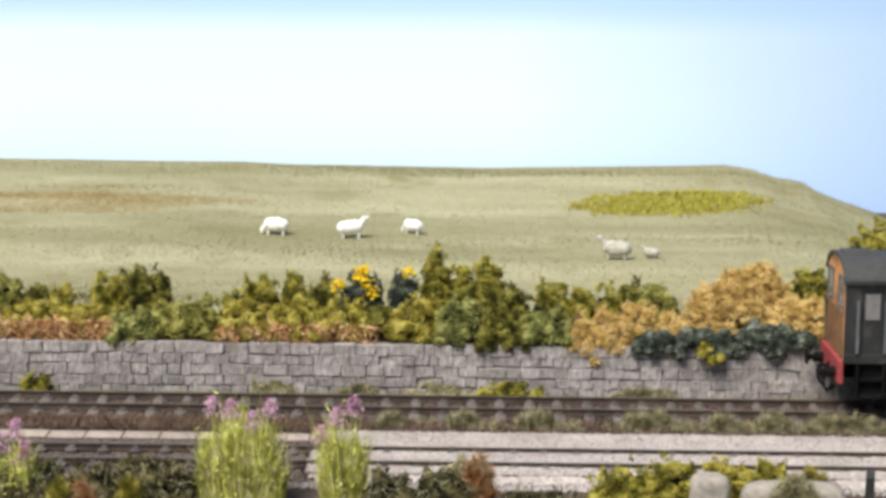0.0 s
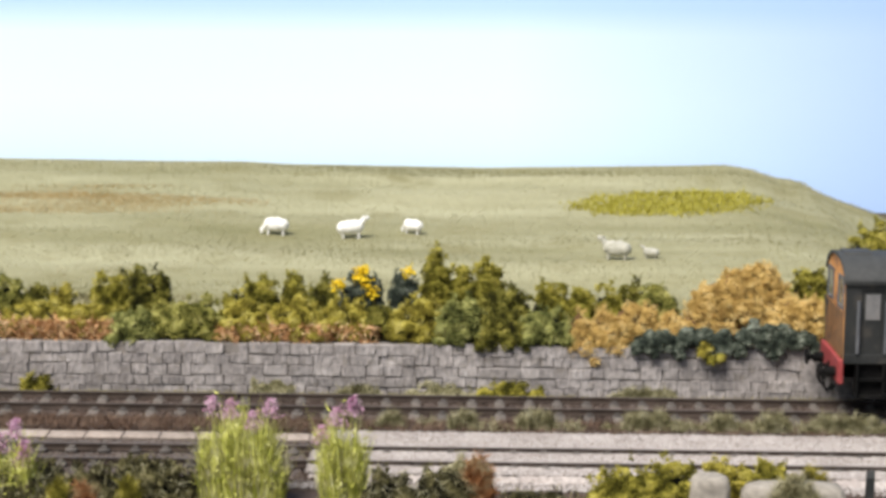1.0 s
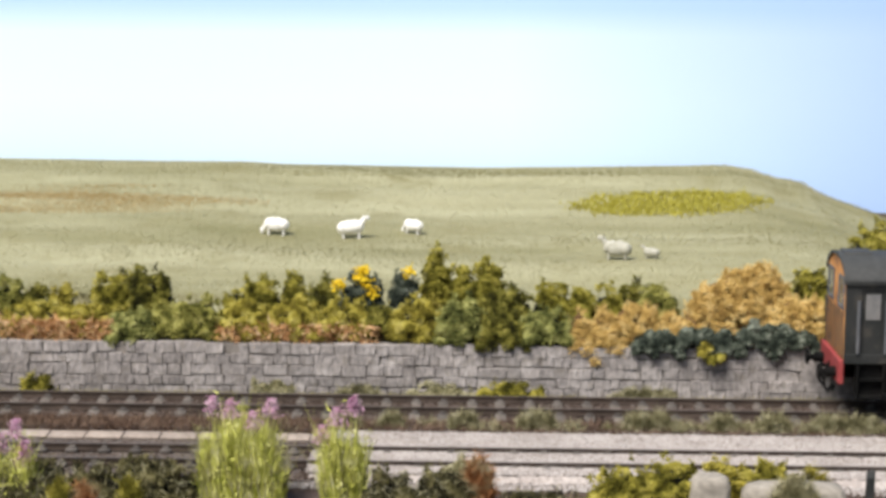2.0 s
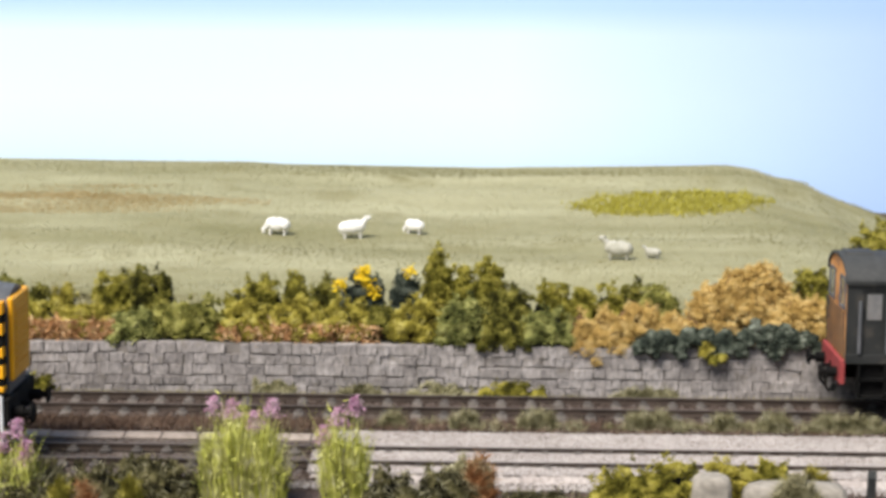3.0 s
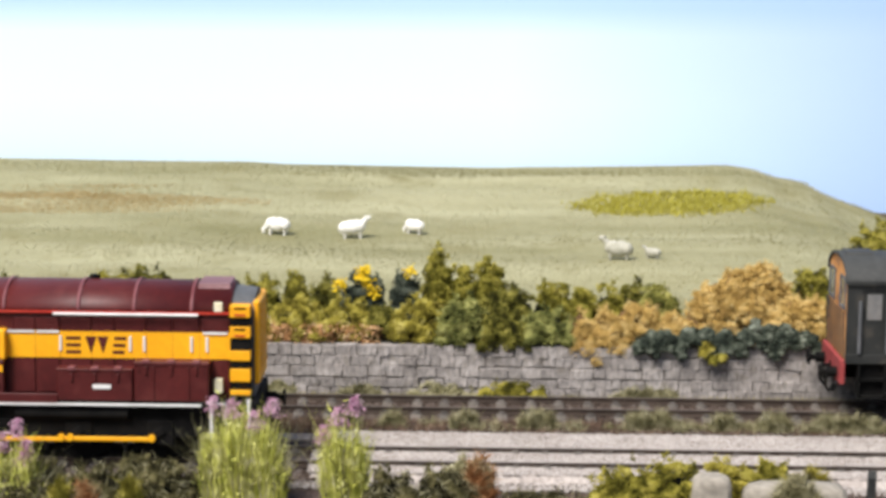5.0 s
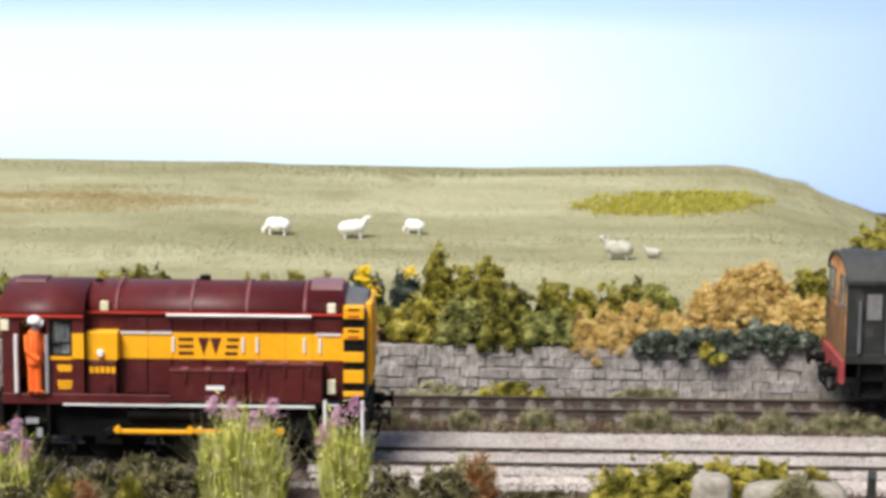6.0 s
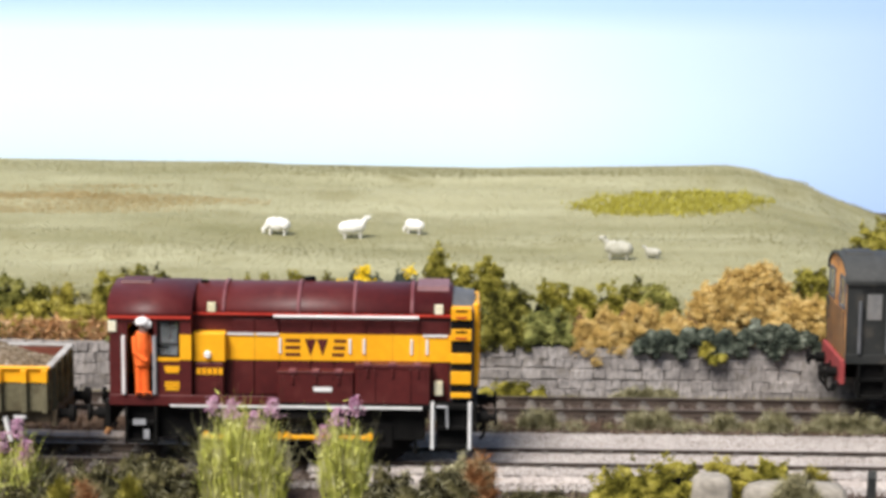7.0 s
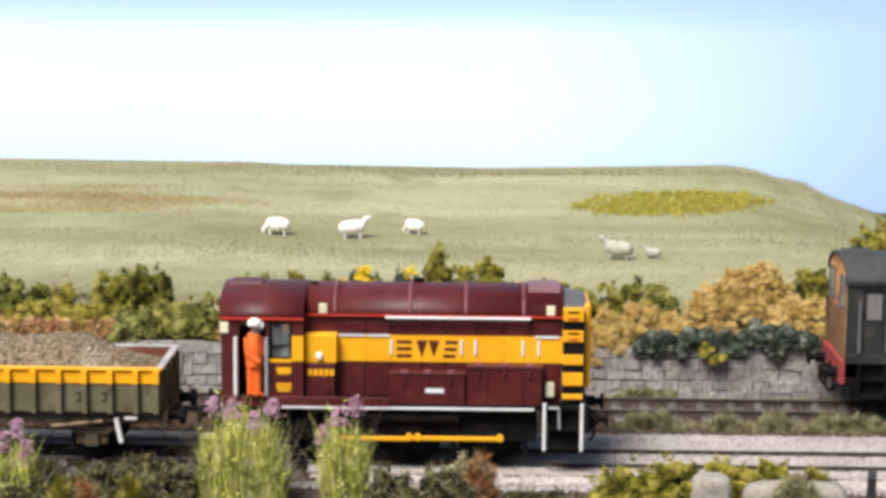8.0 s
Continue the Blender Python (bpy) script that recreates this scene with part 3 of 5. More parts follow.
    # the maroon engine's hatch colour is lightened for the sheen on its top
    part("roof_hatch", prism(bmesh.new(), [(-7.6, 47.6), (-6.2, 50.8), (6.2, 50.8), (7.6, 47.6)], 35.2, 44.2), L["hatch"], t, "raised pale hatch")
    part("exhaust", one_tube((4, 2.5, 49), (4, 2.5, 51.6), 1.6, 14), BLACK, t)
    part("filler", one_tube((-26, -2, 49), (-26, -2, 51), 1.2, 12), BLACK, t)
    for s in (-1, 1):
        part("lining", one_box(-28, 45.2, 12.6 * s - 0.15, 12.6 * s + 0.15, 43.0, 43.6), L["lining"], t, "thin red lining")
        part("handrail", one_tube((-5.1, 13.7 * s, 42.9), (35.8, 13.7 * s, 42.9), 0.42, 8), L["rail"], t, "white side handrail")
        for x in (-4.8, 8, 22, 35.5):
            part("rail_knob", one_tube((x, 11.5 * s, 42.9), (x, 13.8 * s, 42.9), 0.35, 6), L["rail"], t)
        for x, wide in ((-17, 6.4), (-10.6, 7.0), (-3.6, 9.0), (5.4, 6.6), (12, 9.0), (21, 7.4), (28.4, 7.6), (36, 8.6)):
            part("hood_door", one_box(x + 0.3, x + wide - 0.3, 11.68 * s - 0.26, 11.68 * s + 0.26, 20, 41.6, 0.12), L["body"], t)
            part("door_hinge", one_tube((x + 0.1, 11.85 * s, 38.4), (x + 0.1, 11.85 * s, 41), 0.22, 6), L["body"], t)
        if L["band"]:
            part("band", one_box(-28, 45.1, 11.92 * s - 0.2, 11.92 * s + 0.2, 30.0, 37.6), L["band"], t, "golden yellow side band")
            for x in (-10.6, -3.6, 5.4, 21, 28.4, 36):
                part("band_seam", one_box(x - 0.1, x + 0.1, 12.12 * s - 0.06, 12.12 * s + 0.06, 30.1, 37.5), L["seam"], t)
            # white strips paint in the highlight on the band's top edge
            for x0, x1 in ((-18.4, -10.8), (-10.2, -3.8), (37, 44)):
                part("highlight_strip", one_box(x0, x1, 12.2 * s - 0.3, 12.2 * s + 0.3, 37.2, 37.75), WHITE, t, "white strip for the highlight along the band's top edge")
            # white marks on the band, added as small raised bars
            for x in (-3.4, 16.4, 20.4, 33.8, 38.2):
                part("white_mark", one_box(x - 0.35, x + 0.35, 12.3 * s - 0.2, 12.3 * s + 0.2, 32, 36.4, 0.1), WHITE, t, "small white upright mark on the band")
            emblem(t, s, L)
            for x in (-22.7, 41.5):
                part("marker_plate", one_box(x - 1.2, x + 1.2, 12.45 * s - 0.4, 12.45 * s + 0.4, 43.7, 46.5, 0.2), CREAM, t, "cream marker plate")
            for i in range(5):
                part("yellow_bar", one_box(-26.8 + i * 1.55, -25.6 + i * 1.55, 15.1 * s - 0.12, 15.1 * s + 0.12, 26.3, 28.1), L["band"], t, "plain yellow bar")
        part("side_locker", one_box(-27.8, -18.6, min(11 * s, 15 * s), max(11 * s, 15 * s), 29.8, 38.2, 0.3), L["band"] or L["body"], t)
        part("side_locker", one_box(-27.8, -19.2, min(11 * s, 15 * s), max(11 * s, 15 * s), 18.6, 29.6, 0.3), L["body"], t)
        part("locker_disc", one_tube((-23.5, 15 * s, 23), (-23.5, 15.35 * s, 23), 3.0, 20), L["body"], t)
        part("side_lamp", one_tube((-23.6, 15 * s, 32), (-23.6, 16 * s, 32), 1.1, 14, 0.8), WHITE, t, "round white side lamp")
        a = part("side_box", one_box(-3.7, 17.7, min(11.6 * s, 17 * s), max(11.6 * s, 17 * s), 18.6, 27.8, 0.35), L["body"], t)
        part("box_lid", one_box(-3.9, 17.8, min(12 * s, 17.2 * s), max(12 * s, 17.2 * s), 27.2, 27.9, 0.15), L["body"], a)
        part("side_plate", one_box(6.4, 11.6, 17.1 * s - 0.12, 17.1 * s + 0.12, 22.2, 23.4), L["rail"], a, "small pale plate")
        b = part("side_box", one_box(18.1, 39.2, min(11.6 * s, 17 * s), max(11.6 * s, 17 * s), 18.6, 30, 0.35), L["body"], t)
        part("box_lid", one_box(18.0, 39.4, min(12 * s, 17.25 * s), max(12 * s, 17.25 * s), 28.9, 30.1, 0.2), L["body"], b)
        for x in (-2.4, 2.2, 7.0, 11.8, 16.4):
            part("bolt", one_tube((x, 17 * s, 26.2), (x, 17.3 * s, 26.2), 0.3, 6), L["body"], a)
        for x in (19.4, 24.0, 28.6, 33.2, 37.8):
            part("bolt", one_tube((x, 17 * s, 27.6), (x, 17.3 * s, 27.6), 0.3, 6), L["body"], b)
        for box_part, xs, z in ((a, (0.5, 7.0, 13.5), 27.9), (b, (21.5, 28.6, 35.7), 30.1)):
            for x in xs:
                part("hinge", one_box(x - 1.1, x + 1.1, min(14.6 * s, 17.5 * s), max(14.6 * s, 17.5 * s), z - 0.5, z + 0.45, 0.15), L["rib"], box_part, "paler lid hinge")
                part("latch", one_box(x - 0.4, x + 0.4, 17.2 * s - 0.3, 17.2 * s + 0.3, z - 3.6, z - 1.2, 0.1), L["body"], box_part)
        for x in (23.5, 33.5):
            part("box_strap", one_box(x - 0.35, x + 0.35, 17.1 * s - 0.2, 17.1 * s + 0.2, 18.8, 28.8, 0.1), L["body"], b)
        for x in (-16.5, -10.1, 5.9, 12.5):
            for i in range(3):
                part("louvre", one_box(x + 1.0, x + 4.8, 11.85 * s - 0.18, 11.85 * s + 0.18, 39.0 + i * 0.9, 39.45 + i * 0.9), L["body"], t)
        part("end_lamp", one_box(40.3, 42.7, min(12 * s, 14 * s), max(12 * s, 14 * s), 20.6, 24.6, 0.2), CREAM, t, "small cream lamp box")
        # warning-striped ladder beside the radiator
        cuts = (20.3, 21.7, 24.2, 27.8, 30.2, 33.0, 36.7, 39.9, 42.6, 45.9)
        for i, (z0, z1) in enumerate(zip(cuts, cuts[1:])):
            yellow = i % 2 == 0
            part("ladder_tread", one_box(45.0, 50.7, min(10.5 * s, 14.4 * s) if not yellow else min(10.5 * s, 15 * s), max(10.5 * s, 14.4 * s) if not yellow else max(10.5 * s, 15 * s), z0, z1, 0.1), L["ladder"] if yellow else BLACK, t)
            if i in (6, 8):
                part("tread_slot", one_box(46.3, 49.4, 15.05 * s - 0.1, 15.05 * s + 0.1, z0 + 0.5, z0 + 1.0), L["lining"], t)
                part("tread_slot", one_box(46.3, 49.4, 15.05 * s - 0.1, 15.05 * s + 0.1, z1 - 0.9, z1 - 0.4), BLACK, t)
    nose = [(-11.6, 19), (-11.6, 43)] + arch(11.6, 43, 6.4, 16, 0.75)[1:-1] + [(11.6, 43), (11.6, 19)]
    bm = prism(bmesh.new(), nose, 44.8, 51.4)
    for v in bm.verts:
        if v.co.x > 50:
            v.co.y *= 0.93
            v.co.z -= 0.9 * (v.co.z > 42)
    part("nose", bm, L["nose"], t)
    bm = one_box(51.0, 52.9, -10.4, 10.4, 22.5, 46.6, 0.5)
    rad = part("radiator", bm, L["ladder"], t)
    for i in range(9):
        part("slat", one_box(52.9, 53.2, -7.5, 7.5, 26 + i * 2.1, 27.2 + i * 2.1), L["ladder"], rad)
    part("pipe_tap", one_tube((-52.6, -9.5, 9.2), (-53.6, -9.5, 7.4), 0.9, 10), L["tap"], t, "painted pipe tap")
    # wheels and rods
    wheels, rods = [], []
    for s in (-1, 1):
        for a in AXLES:
            w = part("wheel", wheel_mesh(9.2) if s < 0 else wheel_mesh(9.2), BLACK, t, at=(a, 8.6 * s, AXLE_Z))
            part("crank", one_box(-1.4, 3.6, min(5.4 * s, 6.6 * s), max(5.4 * s, 6.6 * s), -1.2, 1.2, 0.3), BLACK, w)
            wheels.append((w, a, 8.6 * s))
        bm = bmesh.new()
        box(bm, AXLES[2], AXLES[1] - 1.4, 15.9 * s - 0.4, 15.9 * s + 0.4, -0.95, 0.25, 0.15)
        box(bm, AXLES[1] - 2.6, AXLES[0], 15.9 * s - 0.4, 15.9 * s + 0.4, -0.75, 0.45, 0.15)
        for a in (AXLES[0], AXLES[1], AXLES[1] - 2.6, AXLES[2]):
            tube(bm, (a, 15.3 * s, 0.2), (a, 16.7 * s, 0.2), 0.98, 14)
        r = part("coupling_rod", bm, L["rod"], t, "painted coupling rod", at=(0, 0, AXLE_Z))
        rods.append(r)
    return t, wheels, rods


def emblem(t, s, L):
    """Three groups of plain dark red shapes on the band."""
    y0, y1 = 12.12 * s - 0.1, 12.12 * s + 0.1
    for z in (31.7, 33.7, 35.7):
        part("emblem_bar", one_box(-1.9, 2.3, y0, y1, z - 0.45, z + 0.45), L["body"], t, "dark red bar")
    for x in (5.2, 8.6):
        bm = bmesh.new()
        vs = [bm.verts.new((px, py, pz)) for py in (y0, y1) for px, pz in ((x - 1.6, 36.2), (x + 1.6, 36.2), (x, 31.3))]
        for f in ((0, 1, 2), (5, 4, 3), (0, 3, 4, 1), (1, 4, 5, 2), (2, 5, 3, 0)):
            bm.faces.new([vs[j] for j in f])
        bmesh.ops.recalc_face_normals(bm, faces=bm.faces)
        part("emblem_wedge", bm, L["body"], t, "dark red wedge")
    for z, dx in ((31.7, -0.3), (33.7, 0), (35.7, 0.3)):
        part("emblem_bar", one_box(11.6 + dx, 15.0 + dx, y0, y1, z - 0.45, z + 0.45), L["body"], t, "dark red bar")


MAROON_LIVERY = dict(body=MAROON, roof=MAROON, plate=BLACK, line=WHITE, lining=RED, rail=WHITE, band=GOLD, end=GOLD, stripe=BLACK, window=BLACK, vent=MAROON,
                     hatch=surface("maroon_hatch_sheen", [(0.17, 0.075, 0.08), (0.24, 0.13, 0.135)], 90, 700, 0.5), ladder=GOLD, nose=GREYROOF, rod=GOLD, rear_beam=BLACK, front_beam=BLACK, tap=FADED, rib=surface("pale_maroon_highlight", [(0.13, 0.032, 0.036), (0.19, 0.07, 0.075)], 200, 900, 0.5),
                     doorglass=GREYROOF, seam=surface("band_seam", [(0.5, 0.22, 0.01), (0.6, 0.28, 0.02)], 100, 700, 0.7))
SOOTY_LIVERY = dict(body=SOOT, roof=SOOTROOF, plate=BLACK, line=SOOT, lining=SOOT, rail=GREYROOF, band=None, end=FADED, stripe=SOOT, window=GREYROOF, vent=SOOTROOF,
                    hatch=SOOTROOF, ladder=FADED, nose=SOOT, rod=BLACK, rear_beam=BEAMRED, front_beam=BEAMRED, tap=BLACK, rib=SOOTROOF, doorglass=surface("dusty_glass", [(0.13, 0.13, 0.13), (0.2, 0.19, 0.18)], 150, 700, 0.35), seam=SOOT)

shunter_red, red_wheels, red_rods = shunter("shunting_locomotive", "maroon and golden yellow diesel shunter with warning-striped ladder", (-288, 0, 0), MAROON_LIVERY)
shunter_dark, _w, _r = shunter("shunting_locomotive", "grimy black diesel shunter with faded orange cab end", (167.1, REAR, 0), SOOTY_LIVERY)


LEVER = surface("dull_lever_paint", [(0.20, 0.15, 0.08), (0.30, 0.23, 0.13)], 150, 800, 0.8)


def spoil_wagon():
    t = thing("spoil_wagon", "open olive-grey wagon with yellow top band and ribs", "wagon", (-400, 0, 0))
    H = 50.0
    body = bmesh.new()
    for s in (-1, 1):
        box(body, -H, H, min(15.6 * s, 16.4 * s), max(15.6 * s, 16.4 * s), 15.4, 27.4)
        box(body, H * s - 0.5, H * s + 0.5, -16, 16, 15.4, 27.4)
    box(body, -H, H, -16, 16, 15.0, 16.0)
    part("tub", body, [WAGONGREY], t)
    for s in (-1, 1):
        part("side_band", one_box(-H, H, 16.55 * s - 0.15, 16.55 * s + 0.15, 23.7, 27.6), GOLD, t, "golden yellow top band")
        part("top_rim", one_box(-H - 0.6, H + 0.6, 16.4 * s - 1.0, 16.4 * s + 1.0, 27.4, 28.2, 0.2), GOLD if s < 0 else RIM, t, "painted side rim")
        part("end_rim", one_box(H * s - 1.1, H * s + 1.1, -15.4, 15.4, 27.4, 28.25, 0.2), RIM, t, "scuffed grey end rim")
        part("inner_lining", one_box(-H + 0.6, H - 0.6, 15.4 * s - 0.15, 15.4 * s + 0.15, 16, 27.4), WAGONRUST, t, "rusty red inside face")
        part("inner_end", one_box((H - 0.7) * s - 0.15, (H - 0.7) * s + 0.15, -15.2, 15.2, 16, 27.4), WAGONRUST, t, "rusty red inside face")
        for x in [-49.2] + [-43.4 + i * 7.233 for i in range(13)] + [49.2]:
            r = part("rib", one_box(x - 0.8, x + 0.8, min(16.4 * s, 18 * s), max(16.4 * s, 18 * s), 15.0, 27.4, 0.2), WAGONGREY, t)
            part("rib_top", one_box(x - 0.85, x + 0.85, min(16.4 * s, 18.06 * s), max(16.4 * s, 18.06 * s), 23.7, 27.45, 0.15), GOLD, r, "yellow rib top")
        for y in (-12, -4, 4, 12):
            part("end_rib", one_box(min(H * s, (H + 1.6) * s), max(H * s, (H + 1.6) * s), y - 0.7, y + 0.7, 15, 27.4, 0.2), WAGONGREY, t)
        part("solebar", one_box(-H - 0.5, H + 0.5, 13.5 * s - 0.8, 13.5 * s + 0.8, 11.6, 15.2, 0.2), FRAMEBROWN, t)
        part("headstock", one_box((H + 1.2) * s - 0.8, (H + 1.2) * s + 0.8, -15.5, 15.5, 10.6, 15.2, 0.2), FRAMEBROWN, t)
        for y in (-11.3, 11.3):
            b = part("buffer", one_tube(((H + 2) * s, y, 13.6), ((H + 5) * s, y, 13.6), 1.5, 12), BLACK, t)
            part("buffer_head", one_tube(((H + 5) * s, y, 13.6), ((H + 6.6) * s, y, 13.6), 2.6, 16), BLACK, b)
        for x in (-30, 30):
            g = bmesh.new()
            box(g, x - 4.5, x + 4.5, 12.2 * s - 0.5, 12.2 * s + 0.5, 5, 11.8, 0.3)
            box(g, x - 2, x + 2, 12.9 * s - 0.8, 12.9 * s + 0.8, 4.5, 8, 0.3)
            for i in range(3):
                box(g, x - 7 + i, x + 7 - i, 13.2 * s - 0.5, 13.2 * s + 0.5, 9.8 - i * 0.7, 10.4 - i * 0.7)
            part("axle_guard", g, FRAMEBROWN, t)
        part("brake_lever", one_box(-31, -16, 15.4 * s - 0.3, 15.4 * s + 0.3, 11.2, 12.0), LEVER, t, "dull brown brake lever")
        bm = one_tube((33.5, 15.2 * s, 12.4), (19, 15.2 * s, 10.8), 0.5, 6)
        part("brake_lever", bm, LEVER, t, "dull brown brake lever")
        part("lever_guide", one_tube((37.6, 16.4 * s, 13.6), (39.0, 16.4 * s, 6.6), 0.75, 8), WHITE, t, "white lever guide")
        for x in (28.0, 35.2):
            bm = bmesh.new()
            box(bm, x - 1.6, x + 1.6, 16.48 * s - 0.1, 16.48 * s + 0.1, 20.6, 20.9)
            box(bm, x - 1.6, x + 1.6, 16.48 * s - 0.1, 16.48 * s + 0.1, 18.4, 18.7)
            box(bm, x - 0.7, x + 0.9, 16.48 * s - 0.1, 16.48 * s + 0.1, 19.2, 20.1)
            part("data_panel", bm, BLACK, t, "small dark illegible data panel")
        part("tie_bar", one_box(39.8, 43.4, 15.4 * s - 0.3, 15.4 * s + 0.3, 13.0, 13.8), WHITE, t, "white marking")
    hook = one_tube((H + 2, 0, 12.8), (H + 9.5, 0, 12.8), 0.7, 8)
    part("coupling", hook, BLACK, t)
    wheels = []
    for x in (-30, 30):
        for s in (-1, 1):
            w = part("wheel", wheel_mesh(6.2), BLACK, t, at=(x, 8.6 * s, 6.2))
            wheels.append((w, x, 8.6 * s))
    return t, wheels


wagon, wagon_wheels = spoil_wagon()


def heap():
    rng = np.random.default_rng(8)
    xs, ys = np.linspace(-49, 49, 70), np.linspace(-15.1, 15.1, 22)
    def top(x, y):
        e = min(1, (49 - abs(x)) / 26)
        return 24.4 + 9.4 * e * max(0.0, 1 - (y / 16.5) ** 2) ** 0.8 + 0.8 * bumps(x, y, 6, 4) * e + 1.4 * e * bumps(x, y, 17, 9)
    v = [(x, y, top(x, y)) for y in ys for x in xs]
    v += [(x, y, 16.2) for y in (ys[0], ys[-1]) for x in (xs[0], xs[-1])]
    k, f = len(xs), []
    for j in range(len(ys) - 1):
        for i in range(k - 1):
            f.append((j * k + i, j * k + i + 1, (j + 1) * k + i + 1, (j + 1) * k + i))
    n = len(v) - 4
    f.append((n, n + 2, n + 3, n + 1))
    c = np.stack([rng.uniform(-48.5, 48.5, 5200), rng.uniform(-14.8, 14.8, 5200)], 1)
    c = np.array([(x, y, top(x, y)) for x, y in c])
    cv, cf = crumbs(rng, c, 0.55, 0.8)
    allf = f + (cf + len(v)).tolist()
    ob = raw("spoil_load", np.concatenate([np.array(v), cv]), allf, [SPOIL])
    ob.location = Vector((-400, 0, 0)) * MM
    return tagged(ob, "heaped load of brown earth and stony spoil", "spoil")


load = heap()


def figurine():
    """A small painted toy figure in the cab doorway, one mesh."""
    bm = bmesh.new()
    tube(bm, (-0.9, 0.2, 0.9), (-0.7, 0, 9.8), 1.1, 10, 1.5)
    tube(bm, (0.9, -0.2, 0.9), (0.6, 0, 9.8), 1.1, 10, 1.5)
    tube(bm, (0, 0, 9.0), (-0.2, 0, 13.5), 2.3, 12, 2.5)
    tube(bm, (-0.2, 0, 13.5), (0, 0, 18.2), 2.5, 12, 1.7)
    tube(bm, (-1.9, -0.9, 17.2), (-1.6, -1.9, 12.6), 0.95, 8, 0.85)
    tube(bm, (-1.6, -1.9, 12.6), (1.6, -2.4, 10.4), 0.85, 8, 0.7)
    tube(bm, (1.5, 0.9, 17.2), (2.2, 0.6, 12.0), 0.95, 8, 0.8)
    tube(bm, (0.3, 0, 18), (0.5, 0, 20.6), 1.3, 10, 1.5, 2)
    for p, r, sc, idx in (((0.2, 0, 21.0), 2.1, (1.05, 1, 0.85), 1),):
        res = bmesh.ops.create_uvsphere(bm, u_segments=16, v_segments=10, radius=r)
        for v in res["verts"]:
            v.co = Vector((v.co.x * sc[0] + p[0], v.co.y * sc[1] + p[1], max(v.co.z, -0.6) * sc[2] + p[2]))
            for f in v.link_faces:
                f.material_index = idx
    tube(bm, (0.8, 0, 20.5), (2.6, 0, 20.3), 1.5, 12, 1.0, 1)
    box(bm, -2, 0.6, -0.9, 1.0, 0, 1.2, 0.2, 3)
    box(bm, 0.2, 2.6, -1.2, 0.6, 0, 1.2, 0.2, 3)
    ob = part("figurine", bm, [HIVIS, WHITE, surface("matt_shadowed_paint", [(0.16, 0.11, 0.09), (0.22, 0.15, 0.12)], 200, 900, 0.8), BLACK])
    return tagged(ob, "toy figurine in orange workwear and white helmet in the cab doorway", "figurine")


figure = figurine()


# ---- retaining wall of separate stones ----
def stone_mesh(seed):
    rng = random.Random(seed)
    bm = one_box(-0.5, 0.5, -0.5, 0.5, -0.5, 0.5, 0.0)
    for v in bm.verts:
        v.co += Vector((rng.uniform(-0.045, 0.045), rng.uniform(-0.11, 0.11), rng.uniform(-0.06, 0.06)))
    bmesh.ops.bevel(bm, geom=bm.edges[:], offset=0.045, segments=1, affect="EDGES")
    for v in bm.verts:
        v.co += Vector((rng.uniform(-0.015, 0.015), rng.uniform(-0.04, 0.04), rng.uniform(-0.02, 0.02)))
    me = bpy.data.meshes.new("stone")
    bmesh.ops.scale(bm, vec=(MM, MM, MM), verts=bm.verts)
    bm.to_mesh(me)
    bm.free()
    me.materials.append(STONE)
    return me


def make_wall():
    wall = tagged(part("wall_retaining", one_box(X0, X1, 88.0, 95.6, -4.2, 14.2), MORTAR), "low retaining wall of coursed grey stones", "wall", kind="structure")
    meshes = [stone_mesh(s) for s in range(14)]
    rng = random.Random(77)
    rest_v, rest_f = [], []
    z = -3.6
    heights = (3.6, 3.4, 3.9, 3.5, 3.7)
    for c, h in enumerate(heights):
        x = X0 + rng.uniform(0, 6)
        while x < X1 - 8:
            w = rng.choice((3.4, 4.4, 5.0, 5.6, 6.2, 7.0, 8.0, 9.6)) * rng.uniform(0.92, 1.08)
            hh = h * rng.uniform(0.84, 1.1)
            zz = z + h / 2 + rng.uniform(-0.25, 0.25) + 0.35 * bumps(x, 0, 40, c)
            dy = rng.uniform(-0.28, 0.22)
            top = c == len(heights) - 1
            if top and rng.random() < 0.03:
                x += w
                continue
            if -160 < x < 138:
                s = new("stone", rng.choice(meshes))
                s.parent = wall
                s.location = Vector((x + w / 2, 88.3 + dy, zz)) * MM
                s.scale = (w - 0.25, 2.2, hh - 0.12)
                s.rotation_euler = (rng.uniform(-0.05, 0.03), rng.uniform(-0.015, 0.015), rng.uniform(-0.03, 0.03))
            else:
                base = len(rest_v)
                rest_v += [(x + w / 2 + sx * (w - 0.35) / 2, 88.3 + dy + sy * 1.2, zz + sz * (hh - 0.3) / 2) for sx in (-1, 1) for sy in (-1, 1) for sz in (-1, 1)]
                rest_f += [tuple(base + i for i in f) for f in ((0, 1, 3, 2), (4, 6, 7, 5), (0, 4, 5, 1), (2, 3, 7, 6), (0, 2, 6, 4), (1, 5, 7, 3))]
            x += w
        z += h
    tagged(raw("stones", rest_v, rest_f, [STONE], parent=wall), kind="stuff")


